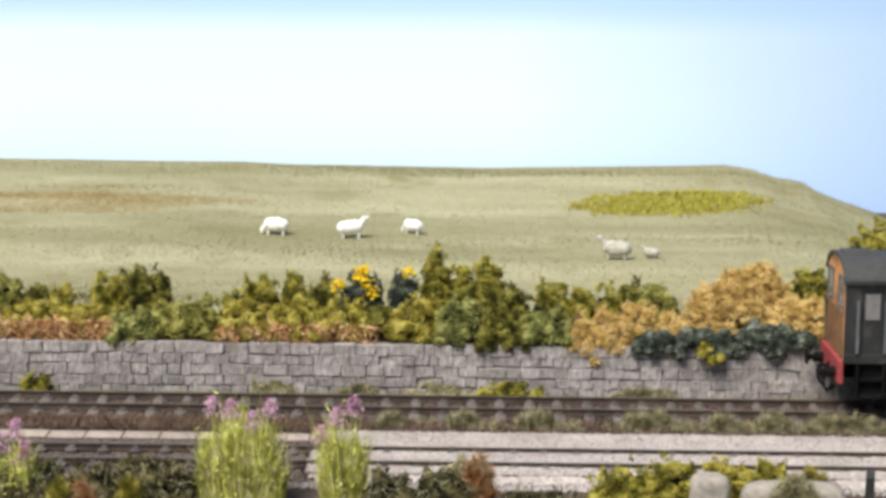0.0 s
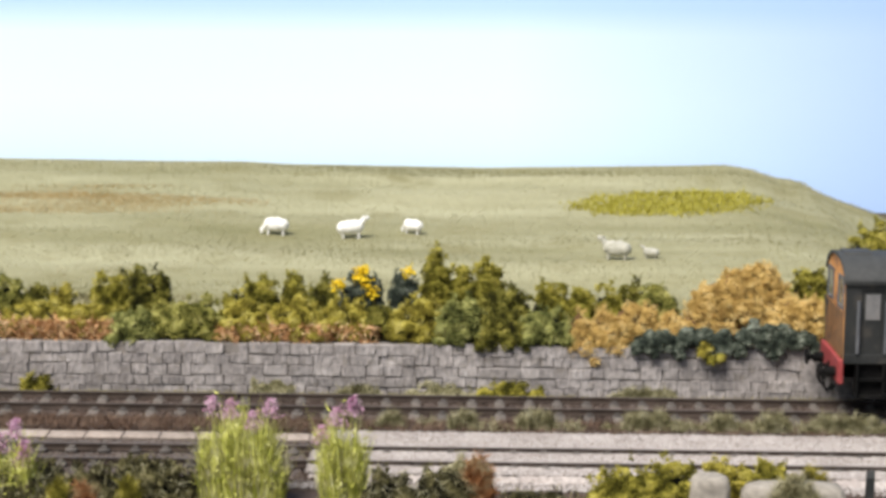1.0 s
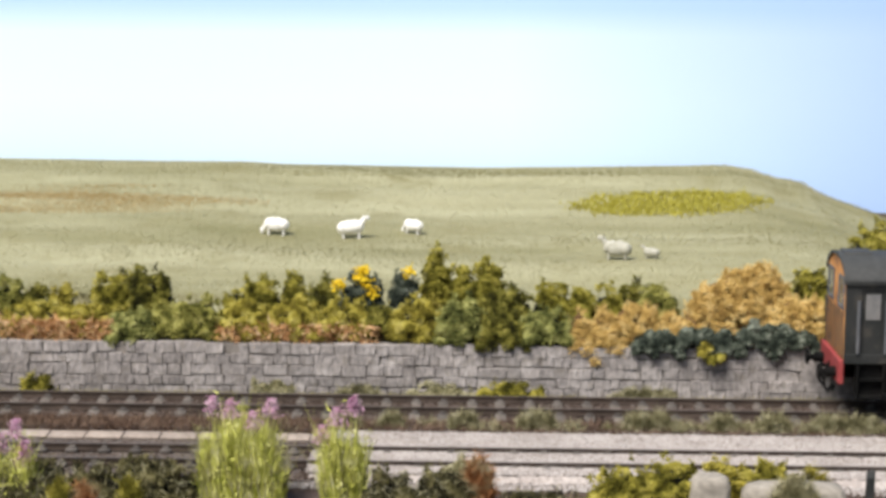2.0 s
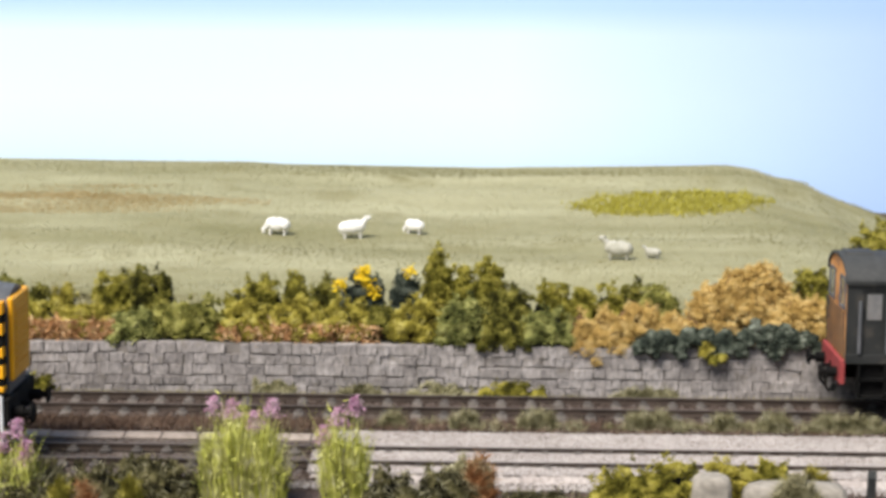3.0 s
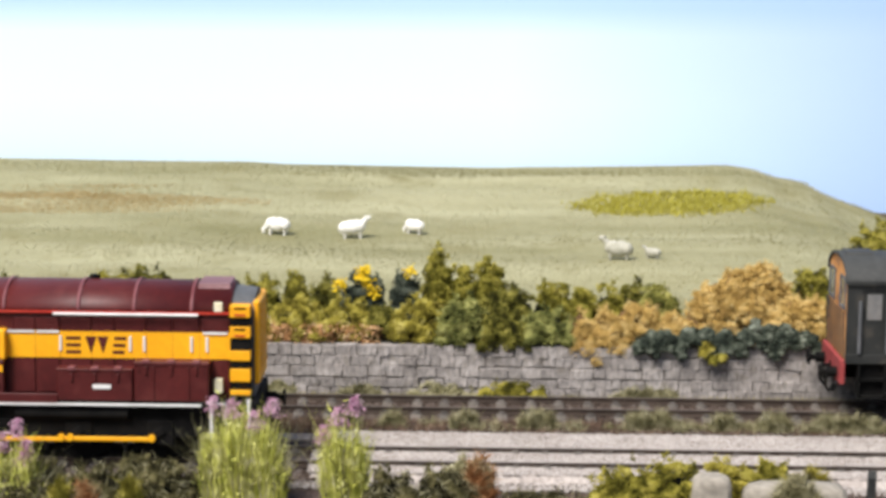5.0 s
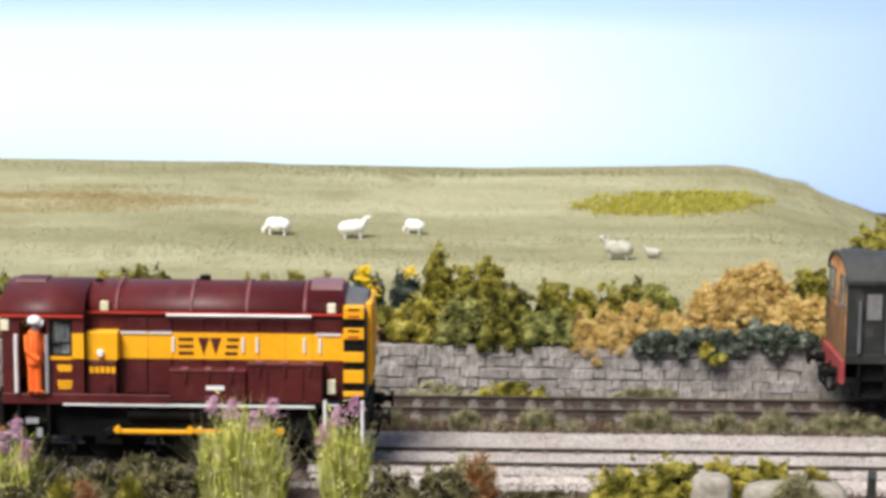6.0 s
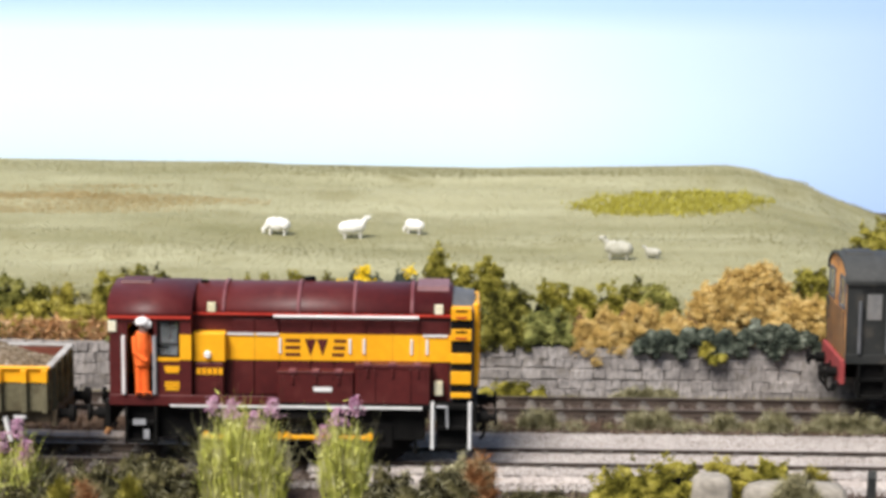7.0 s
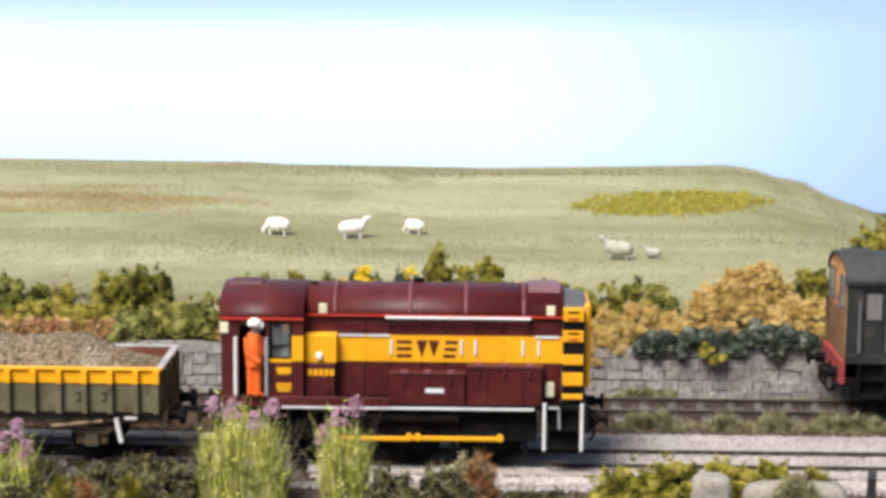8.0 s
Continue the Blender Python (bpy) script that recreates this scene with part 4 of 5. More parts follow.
# ---- planting ----
def bush(name, label, material, style, at, size, seed):
    """A spongy clump of foliage: soft lumps of crumbs, a ragged crest of sprigs and an inner shell, near-black in leafy
    bushes to put the gaps' shade into colour, standing on the ground.
    """
    rng = np.random.default_rng(seed)
    x, y, z = at
    w, d, h = size
    g = ground_z(x, y) - 0.3
    top = z + h
    if style not in ("ivy", "trail") and z > g + 0.5:
        z, h = g, top - g
    ph = rng.uniform(0, 6.28, 4)
    dry, wispy = style.startswith("straw"), style == "tuft"
    u_top = float(np.clip(rng.normal(0, 0.2), -0.3, 0.3))

    def crest(u):
        """Height of the clump's uneven outline at u, from -1 to 1 across it."""
        dome = max(0.0, 1 - abs((u - u_top * (1 - u * u))) ** 2.8) ** 0.45
        if style == "straw":
            return h * dome * (0.97 + 0.03 * math.sin(6 * u + ph[0]))
        return h * (0.25 + 0.75 * dome) * (0.93 + 0.05 * math.sin(4.3 * u + ph[0]) + 0.05 * math.sin(9 * u + ph[1]) + 0.03 * math.sin(19 * u + ph[2]))

    lump = 1.0 if wispy else 1.25 if style == "straw" else 1.25 if style == "ivy" else 1.8 if y > 0 else 1.7
    lump = min(lump, 0.28 * h + 0.3)
    count = max(6, int(w * h * 0.72 / (lump * lump)))
    leaf, out = [], []
    for i in range(count):
        u = rng.uniform(-1, 1)
        up = rng.uniform(0.0, 1.0) ** 0.75
        if style == "ivy":
            up = max(up, 0.42 + 0.28 * math.sin(4 * u + ph[3]) + 0.16 * math.sin(9 * u + ph[2]))
        r = lump * rng.uniform(0.6, 1.35)
        cx = u * max(0.2, w / 2 - r * 0.7)
        cz = up * max(0.5, crest(u) - r * 0.85)
        cy = -d / 2 * math.sqrt(max(0.04, 1 - 0.9 * up ** 2.2)) * (1 if rng.random() < 0.85 else -0.5) + rng.normal(0, d * 0.03)
        n = int(14 + 24 * r * r)
        q = rng.normal(0, 1, (n, 3)) + (0, -0.45, 0.45)
        q /= np.linalg.norm(q, axis=1, keepdims=True)
        leaf.append(q * r * rng.uniform(0.72, 1.08, (n, 1)) * (1.12, 1.0, 0.88) + (cx, cy, max(cz, r * 0.25)))
        out.append(q)
    # loose sprigs along the crest
    if not wispy and style != "ivy":
        for i in range(int(w * 0.55)):
            u = rng.uniform(-0.92, 0.92)
            n = int(rng.integers(14, 30))
            k = rng.uniform(0, 1, (n, 1))
            tall = rng.uniform(0.3, 1.3)
            c = np.array((u * w / 2, rng.uniform(-0.3, 0.1) * d, crest(u) - 0.9)) + k * (rng.normal(0, 0.5), 0, tall + 0.5) + rng.normal(0, 0.5, (n, 3))
            leaf.append(c)
            out.append(np.tile((0.0, -0.3, 0.9), (n, 1)))
    c, q = np.concatenate(leaf), np.concatenate(out)
    t = thing(name, label, "plant" if name in ("weed", "ivy", "rusty_plant") else "bush", (x, y, z))
    if dry or wispy:
        pick = rng.random(len(c)) < (0.55 if dry else 0.8)
        a, b = c[pick], q[pick]
        way = b * 0.8 + ((0, -0.2, 0.2) if dry else (0, -0.1, 1.5)) + rng.normal(0, 0.75, b.shape)
        v1, f1 = blades(rng, a, way, 1.6 if dry else min(3.0, h * 0.42), 0.11)
        v2, f2 = crumbs(rng, c, 0.34, 0.9)
        vs, fs, idx = merge((v1, f1, 0), (v2, f2, 0))
        raw("foliage", vs, fs, [material], parent=t)
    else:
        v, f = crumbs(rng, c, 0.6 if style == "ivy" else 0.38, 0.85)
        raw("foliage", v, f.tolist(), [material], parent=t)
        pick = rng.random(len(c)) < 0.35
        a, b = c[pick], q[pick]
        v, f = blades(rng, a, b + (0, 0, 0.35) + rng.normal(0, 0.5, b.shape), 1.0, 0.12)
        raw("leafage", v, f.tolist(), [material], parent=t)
    # inner shell; the near-black core puts shade between the lumps into colour
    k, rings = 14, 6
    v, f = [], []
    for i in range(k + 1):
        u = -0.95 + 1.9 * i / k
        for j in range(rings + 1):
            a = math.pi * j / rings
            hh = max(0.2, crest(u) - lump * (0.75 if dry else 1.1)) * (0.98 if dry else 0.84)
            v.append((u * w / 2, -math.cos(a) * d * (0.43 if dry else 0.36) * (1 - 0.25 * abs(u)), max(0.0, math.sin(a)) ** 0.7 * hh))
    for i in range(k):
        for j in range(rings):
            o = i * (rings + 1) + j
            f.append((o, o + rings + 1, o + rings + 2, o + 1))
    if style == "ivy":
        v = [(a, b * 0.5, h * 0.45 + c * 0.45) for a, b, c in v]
    raw("inside", v, f, [STRAWCORE if dry else (material if wispy else SHADE_CORE)], parent=t)
    if style in ("mixed", "russet"):
        # dry looping stalks at the foot
        n = int(w * (100 if style == "russet" else 26))
        c = np.stack([rng.uniform(-w / 2, w / 2, n), rng.uniform(-d * 0.62, -d * 0.46, n), rng.uniform(0.2, h * (0.52 if style == "russet" else 0.42), n)], 1)
        v, f = blades(rng, c, rng.normal(0, 0.75, (n, 3)) + (0, -0.3, -0.45), 3.0, 0.24)
        raw("dry_growth", v, f.tolist(), [RUSSETSTALK], parent=t)
    if style == "scrub":
        # pale tangled fibres over the clump
        n = int(w * h * 2.2)
        pick = rng.integers(0, len(c), n)
        v, f = blades(rng, c[pick] + q[pick] * 0.4, rng.normal(0, 1, (n, 3)) + (0, -0.2, 0.5), 3.0, 0.10)
        raw("tangle", v, f.tolist(), [GREYGREEN], parent=t)
    if style.startswith("gorse"):
        for bx, bz in (((-0.84, 0.42), (0.02, 0.72), (0.12, 0.98), (0.36, 0.30), (0.5, 0.08)) if style == "gorse" else ((0.35, 0.92),)):
            n = 75 if style == "gorse" else 40
            c = np.array((bx * w / 2, -d * 0.46, g - z + h - 9 + bz * 9)) + rng.normal(0, 1, (n, 3)) * (1.15, 0.8, 1.0)
            v, f = crumbs(rng, c, 0.55, 0.9)
            raw("blossom", v, f.tolist(), [BLOSSOM], parent=t)
    return t


def willowherb(label, x, y, top, w, d, n, heads, seed):
    """Upright green stems with pink flower heads."""
    rng = np.random.default_rng(seed)
    g = ground_z(x, y) - 0.3
    h = top - g
    t = thing("flowering_plant", label, "plant", (x, y, g))
    c = np.stack([rng.uniform(-w / 2, w / 2, n), rng.uniform(-d / 2, d / 2, n), rng.uniform(0, 0.2, n) * h], 1)
    lean = np.stack([c[:, 0] * 0.007 + rng.normal(0, 0.12, n), rng.normal(0, 0.12, n), np.ones(n)], 1)
    tall = (1 - 0.5 * np.abs(c[:, :1] / (w / 2)) ** 2) * (0.78 + 0.22 * np.sin(c[:, :1] * 0.85 + seed))
    a = blades(rng, c, lean, 1.0, 0.15)
    v = a[0].reshape(-1, 5, 3)
    root = v[:, :2].mean(1)
    ln = (h * 0.94 * tall * rng.uniform(0.55, 1.0, (n, 1)))
    up = lean / np.linalg.norm(lean, axis=1, keepdims=True)
    side = v[:, 1] - v[:, 0]
    v[:, 2], v[:, 3] = root + up * ln * 0.6 - side * 0.4, root + up * ln * 0.6 + side * 0.4
    v[:, 4] = root + up * ln + rng.normal(0, 1.0, (n, 3))
    leaf_c = root + up * ln * rng.uniform(0.25, 1.0, (n, 1)) + rng.normal(0, 0.4, (n, 3))
    lv, lf = blades(rng, leaf_c, rng.normal(0, 1, (n, 3)) + (0, 0, 0.7), 2.2, 0.16)
    vs, fs, idx = merge((v.reshape(-1, 3), a[1], 0), (lv, lf, 0))
    tagged(raw("stem_tuft", vs, fs, [FRESH], parent=t), kind="stuff")
    m = n // 3
    pick = rng.integers(0, n, m)
    pv, pf = blades(rng, root[pick] + rng.normal(0, 0.5, (m, 3)), up[pick] + rng.normal(0, 0.08, (m, 3)), h * 0.55, 0.12)
    tagged(raw("dry_stem_tuft", pv, pf.tolist(), [GREYGREEN], parent=t), "pale dry stems", kind="stuff")
    # a crumbly lower mass
    m = int(w * h * 5.5)
    cx = np.clip(rng.normal(0, w * 0.27, m), -w * 0.52, w * 0.52)
    c = np.stack([cx, rng.normal(0, d * 0.25, m), rng.uniform(0, 1, m) ** 1.2 * (0.62 + 0.2 * np.sin(cx * 0.85 + seed)) * (1 - 0.4 * np.abs(cx / (w / 2)) ** 2) * h], 1)
    cv, cf = crumbs(rng, c, 0.34, 1.5)
    raw("foliage", cv, cf.tolist(), [FRESH], parent=t)
    for hx, hz in heads:
        k = 170
        z = rng.uniform(-1, 1, k)
        c = np.stack([hx + rng.normal(0, 1.05, k) * (1 - 0.5 * z), rng.normal(-d * 0.1, 0.9, k), hz * h + z * 2.6], 1)
        pv, pf = crumbs(rng, c, 0.3, 1.0)
        sv, sf = blades(rng, np.array([(hx, 0, hz * h * 0.55)] * 3) + rng.normal(0, 0.3, (3, 3)), np.array([(0.02, 0, 1.0)] * 3), hz * h * 0.45, 0.25)
        vs, fs, idx = merge((pv, pf, 0), (sv, sf, 1))
        raw("flower_head", vs, fs, [PINK, FRESH], idx, parent=t)
    return t


def sheep(label, x, y, length, turn, head_up, material):
    g = ground_z(x, y)
    k = length / 13.0
    bm = bmesh.new()
    def blob(p, s, seg=14):
        res = bmesh.ops.create_uvsphere(bm, u_segments=seg, v_segments=9, radius=1)
        for v in res["verts"]:
            v.co = Vector((v.co.x * s[0] + p[0], v.co.y * s[1] + p[1], v.co.z * s[2] + p[2]))
            v.co += 0.4 * noise.noise_vector(v.co * 1.1)
        for f in {f for v in res["verts"] for f in v.link_faces}:
            f.smooth = True
    blob((0, 0, 5.0), (5.5, 2.9, 3.3))
    blob((-3.4, 0, 4.9), (2.8, 2.7, 3.0))
    blob((3.2, 0, 5.4), (2.8, 2.5, 3.0))
    blob((-1.0, -0.6, 6.4), (2.4, 2.0, 2.2))
    blob((1.6, 0.5, 6.6), (2.2, 2.0, 2.0))
    t = thing("toy_sheep", label, "sheep", (x, y, g - 0.2), group="sheep in the field")
    part("fleece", bm, material, t)
    bm = bmesh.new()
    if head_up:
        tube(bm, (4.4, 0, 6.6), (6.2, 0, 9.0), 1.5, 10, 1.1)
        blob((6.9, 0, 9.3), (1.7, 1.0, 1.1), 10)
        for s in (-1, 1):
            tube(bm, (6.2, 0.7 * s, 9.9), (5.7, 1.7 * s, 10.3), 0.4, 6, 0.15)
    else:
        tube(bm, (4.6, 0, 5.2), (6.4, 0, 3.0), 1.4, 10, 1.0)
        blob((6.8, 0, 2.2), (1.0, 0.9, 1.6), 10)
        for s in (-1, 1):
            tube(bm, (6.3, 0.6 * s, 3.3), (6.0, 1.6 * s, 3.5), 0.4, 6, 0.15)
    part("head", bm, material, t)
    for lx in (-3.6, 3.4):
        for s in (-1, 1):
            part("leg", one_tube((lx, 1.3 * s, 3.6), (lx + 0.2, 1.3 * s, 0), 0.6, 8, 0.45), material, t)
    t.matrix_basis = pose(x * MM, y * MM, (g - 0.2) * MM, 0, 0, turn) @ Matrix.Scale(k, 4)
    return t


sheep("white toy sheep grazing on the dry field", -85.8, 300, 11.8, 176, False, WOOL)
sheep("white toy sheep standing with head raised on the field", -53.2, 296, 12.4, 8, True, WOOL)
sheep("white toy sheep grazing turned away on the field", -26.5, 305, 10.0, 150, False, WOOL)
sheep("grubby cream toy sheep standing on the field", 58.5, 249, 12.6, 172, True, WOOLGREY)
sheep("small grubby toy lamb beside a sheep", 72.6, 250, 7.2, 165, True, WOOLGREY)


def field_grass():
    rng = np.random.default_rng(21)
    def spread(count, x0, x1, y0, y1):
        c = np.stack([rng.uniform(x0, x1, count), rng.uniform(y0, y1, count)], 1)
        return np.array([(x, y, ground_z(x, y) - 0.1) for x, y in c])
    r = spread(130000, -260, 245, 116, 462)
    v, f = blades(rng, r, rng.normal(0, 0.5, (len(r), 3)) + (0, -0.1, 0.4), 1.3, 0.09)
    tagged(raw("field_grass", v, f.tolist(), [GRASS]), "short dry static grass on the field", "grass", kind="stuff")
    r = spread(12000, -260, 215, 430, 456)
    v, f = blades(rng, r, rng.normal(0, 0.35, (len(r), 3)) + (0, 0, 0.9), 2.0, 0.08)
    tagged(raw("field_grass", v, f.tolist(), [GRASS]), "longer wispy grass along the hill crest", "grass", kind="stuff")
    r = spread(15000, 40, 140, 335, 425)
    u = ((r[:, 0] - 91) / 43) ** 2 + ((r[:, 1] - 372 - 0.06 * (r[:, 0] - 92)) / 24) ** 2 + rng.normal(0, 0.2, len(r)) + np.array([0.5 * bumps(x, y, 9, 3) for x, y, _ in r])
    r = r[u < 1]
    v, f = blades(rng, r, rng.normal(0, 0.4, (len(r), 3)) + (0, 0, 0.9), 2.6, 0.22)
    tagged(raw("turf_patch", v, f.tolist(), [PATCHGREEN]), "bright olive turf patch on the field", "grass", kind="stuff")
    r = spread(70000, -270, -95, 335, 400)
    keep = np.array([bumps(x * 0.5, y * 2, 45, 12) + rng.normal(0, 0.3) > -0.05 + 0.45 * smooth(-170, -95, x) + 0.4 * abs(y - 366) / 34 for x, y, _ in r])
    r = r[keep]
    v, f = blades(rng, r, rng.normal(0, 0.4, (len(r), 3)) + (0, 0, 0.45), 1.3, 0.09)
    tagged(raw("turf_patch", v, f.tolist(), [RUSSETTURF]), "russet dry turf patch on the field", "grass", kind="stuff")


field_grass()


def near_turf():
    """Browner, longer turf along the field's near edge."""
    rng = np.random.default_rng(33)
    c = np.stack([rng.uniform(-200, 150, 26000), 118 + rng.exponential(28, 26000)], 1)
    c = np.array([(x, y, ground_z(x, y) - 0.1) for x, y in c if y < 250 and bumps(x * 0.5, y, 28, 17) > -0.1 + (y - 118) / 260])
    v, f = blades(rng, c, rng.normal(0, 0.4, (len(c), 3)) + (0, 0, 0.6), 1.6, 0.09)
    tagged(raw("turf_patch", v, f.tolist(), [PATCHBROWN]), "browner longer grass along the field edge", "grass", kind="stuff")


near_turf()


def verges():
    """Dead brown grass in front of the rear line, and a mossy strip along the foot of the wall."""
    rng = np.random.default_rng(44)
    def strip(name, label, material, count, x0, x1, y0, y1, z, length, thin, clump):
        c = np.stack([rng.uniform(x0, x1, count), rng.uniform(y0, y1, count), np.full(count, z)], 1)
        c = c[[bumps(x, y * 0.4, clump, 23) + rng.normal(0, 0.15) > thin for x, y, _ in c]]
        v, f = blades(rng, c, rng.normal(0, 0.35, (len(c), 3)) + (0, -0.1, 0.9), length, 0.15)
        tagged(raw(name, v, f.tolist(), [material]), label, "grass", kind="stuff")
    strip("dead_grass", "dead brown grass beside the rear line", DEADGRASS, 16000, -175, -8, 36, 50, -3.2, 2.6, -0.4, 14)
    strip("dead_grass", "sparse dead grass beside the rear line", DEADGRASS, 9000, -8, 140, 36, 50, -3.2, 2.4, -0.1, 12)
    strip("verge_moss", "olive moss and dry grass along the wall foot", VERGE, 16000, -175, 140, 81.0, 86.6, -3.2, 1.7, -0.15, 16)
    strip("verge_moss", "grey-green dry grass beside the rear line", GREYGREEN, 9000, -25, 140, 37, 49, -3.2, 3.4, 0.3, 9)


verges()

RUSSETSTALK = islands("russet_stalks", even([(0.22, 0.095, 0.04), (0.46, 0.24, 0.1), (0.62, 0.40, 0.2), (0.72, 0.54, 0.33)]), crumb=0.6)

# bushes on the bank behind the hedge
bush("bush", "light olive foam bush on the bank above the wall", MIDGREEN, "leaf", (-160.1, 112, 15), (14.6, 14, 18.3), 11)
bush("bush", "low dark olive bush on the bank above the wall", DEEPGREEN, "leaf", (-150.0, 112, 15), (10.5, 12, 14.8), 12)
bush("bush", "yellowish low shrub on the bank above the wall", YELLOWGREEN, "leaf", (-141.7, 113, 15), (11.5, 11, 14.6), 13)
bush("bush", "low brownish shrub on the bank above the wall", GREYGREEN, "leaf", (-133.0, 113, 15), (10.2, 11, 12.1), 9)
# one bush as two clumps: lit left and shaded right differ by colour
bush("bush", "light olive left side of a large rounded bush on the bank", OLIVE, "leaf", (-123.3, 111, 15), (14.6, 16, 21.2), 14)
bush("bush", "right side of the large rounded bush, its shade put in as dark olive", DEEPGREEN, "leaf", (-112.1, 113, 15), (18.6, 16, 21.2), 15)
bush("bush", "small olive bush with ragged top above the wall", OLIVE, "leaf", (-81.2, 112, 15), (9.4, 12, 16.8), 16)
bush("bush", "olive bush with ragged top above the wall", OLIVE, "leaf", (-71.9, 112, 15), (14.4, 14, 20.1), 17)
bush("bush", "olive bush on the bank above the wall", OLIVE, "leaf", (-60.9, 112, 15), (10.0, 14, 20.6), 8)
# darker leaf colour stands for the shaded hollow of this olive bush
bush("bush", "olive bush with its hollow's shade put in as dark colour", DEEPGREEN, "leaf", (-51.0, 113, 15), (12.4, 14, 18.7), 10)
bush("gorse_bush", "blue-green gorse bush with large yellow blossom", BLUEGREEN, "gorse", (-38.6, 110, 15), (17.0, 13, 22.0), 18)
bush("gorse_bush", "dark blue-green gorse bush with few yellow flowers", BLUEGREEN, "gorse1", (-23.9, 110, 15), (11.4, 12, 22.2), 19)
bush("bush", "tall narrow olive bush with ragged top", OLIVE, "leaf", (-12.8, 112, 15), (11.6, 12, 29.5), 20)
bush("bush", "olive bush between two taller bushes", OLIVE, "leaf", (-4.7, 113, 15), (9.6, 12, 25.2), 21)
bush("bush", "tall olive bush with sloping shoulder", OLIVE, "leaf", (3.6, 112, 15), (13.8, 13, 26.6), 22)
# deep green bush widened to fill a shaded hollow with dark colour
bush("bush", "deep green bush, also filling the shaded hollow below taller ones with dark colour", DEEPGREEN, "leaf", (9.6, 109, 15), (22.5, 12, 18.4), 7)
bush("bush", "olive bush on the bank above the wall", OLIVE, "leaf", (26.5, 112, 15), (13.0, 14, 18.4), 23)
bush("bush", "low olive green bush on the bank", OLIVE, "leaf", (37.2, 113, 15), (12.2, 13, 15.4), 24)
bush("bush", "olive green bush on the bank above the wall", OLIVE, "leaf", (47.2, 112, 15), (12.0, 13, 17.3), 6)
bush("bush", "small dark olive bush with ragged top", DEEPGREEN, "leaf", (53.4, 113, 15), (9.6, 12, 18.8), 5)
bush("bush", "light olive bush beside the straw heap", MIDGREEN, "leaf", (63.3, 112, 15), (15.2, 14, 18.0), 4)
bush("straw_bush", "rounded mound of dry golden straw-coloured growth", STRAW, "straw", (85.0, 105, 15), (26.5, 18, 21.0), 25)
bush("straw_bush", "tall mound of dry golden growth on the bank", STRAW, "straw", (96.0, 113, 15), (29.0, 20, 24.6), 3)
bush("straw_bush", "low dry straw-coloured growth on the bank", STRAW, "straw", (108.5, 104, 15), (29.0, 16, 14.6), 26)
bush("bush", "olive brown bush behind the dry mound", OLIVE, "leaf", (115.0, 123, 15), (19.0, 16, 22.0), 27)
bush("bush", "olive bush on the field edge", OLIVE, "leaf", (142.5, 150, 15), (19.0, 22, 35.2), 28)
# hedge along the wall top
bush("hedge_bush", "small dark green bush at the wall top", DEEPGREEN, "leaf", (-159.6, 97, 14.6), (9.0, 11, 8.8), 2)
bush("hedge_bush", "yellow-green bush over russet stalks above the wall", YELLOWGREEN, "russet", (-150.0, 98.5, 14.8), (24.5, 12, 11.0), 29)
bush("hedge_bush", "yellow-green bush over russet stalks above the wall", YELLOWGREEN, "russet", (-130.6, 98.5, 14.8), (22.0, 12, 10.8), 30)
bush("hedge_bush", "blue-green bush hanging over the wall top", BLUISHGREEN, "trail", (-114.0, 95.5, 13.4), (16.8, 13, 11.6), 31)
bush("hedge_bush", "light green bush above the stone wall", MIDGREEN, "leaf", (-104.3, 98, 14.8), (12.6, 13, 11.0), 1)
bush("hedge_bush", "pale green bush above the stone wall", MIDGREEN, "leaf", (-92.6, 98, 14.8), (20.4, 14, 14.5), 32)
bush("hedge_bush", "yellow-olive bush with brown stalks above the wall", YELLOWGREEN, "mixed", (-75.0, 98, 14.8), (22.5, 14, 12.5), 33)
bush("hedge_bush", "yellow-olive bush above the stone wall", YELLOWGREEN, "mixed", (-60.4, 98, 14.8), (19.6, 14, 13.7), 34)
bush("hedge_bush", "yellow-olive bush mixed with russet stalks", YELLOWGREEN, "mixed", (-44.0, 98, 14.8), (23.2, 13, 13.7), 35)
# olive bush coloured deep green for the shade of the hedge gap
bush("hedge_bush", "olive bush above the stone wall, a gap's shade in its dark colour", DEEPGREEN, "leaf", (-30.6, 98, 14.8), (14.6, 12, 11.5), 86)
bush("hedge_bush", "yellow-green bush above the stone wall", YELLOWGREEN, "leaf", (-18.5, 98, 14.8), (21.2, 14, 15.2), 36)
bush("hedge_bush", "blue-tinged green bush at the wall top", BLUISHGREEN, "trail", (-4.3, 95, 13.6), (17.0, 14, 17.4), 37)
bush("hedge_bush", "deep green bush trailing over the wall top", DEEPGREEN, "trail", (9.3, 95, 13.0), (19.4, 14, 14.2), 38)
bush("hedge_bush", "green bush at the wall top", BLUISHGREEN, "trail", (23.9, 95, 13.8), (19.4, 14, 13.3), 94)
bush("straw_bush", "dry straw-coloured growth hanging over the wall", STRAW, "straw_loose", (36.9, 95, 13.0), (12.4, 13, 13.0), 39)
bush("straw_bush", "yellowish dry growth above the stone wall", STRAW, "straw_loose", (45.4, 95.5, 13.2), (11.4, 13, 13.6), 95)
bush("straw_bush", "pale dry growth above the stone wall", STRAW, "straw_loose", (55.3, 97, 14.8), (16.0, 13, 14.0), 40)
bush("straw_bush", "low golden dry growth above the ivy", STRAW, "straw_loose", (69.4, 97, 14.8), (18.0, 13, 10.6), 96)
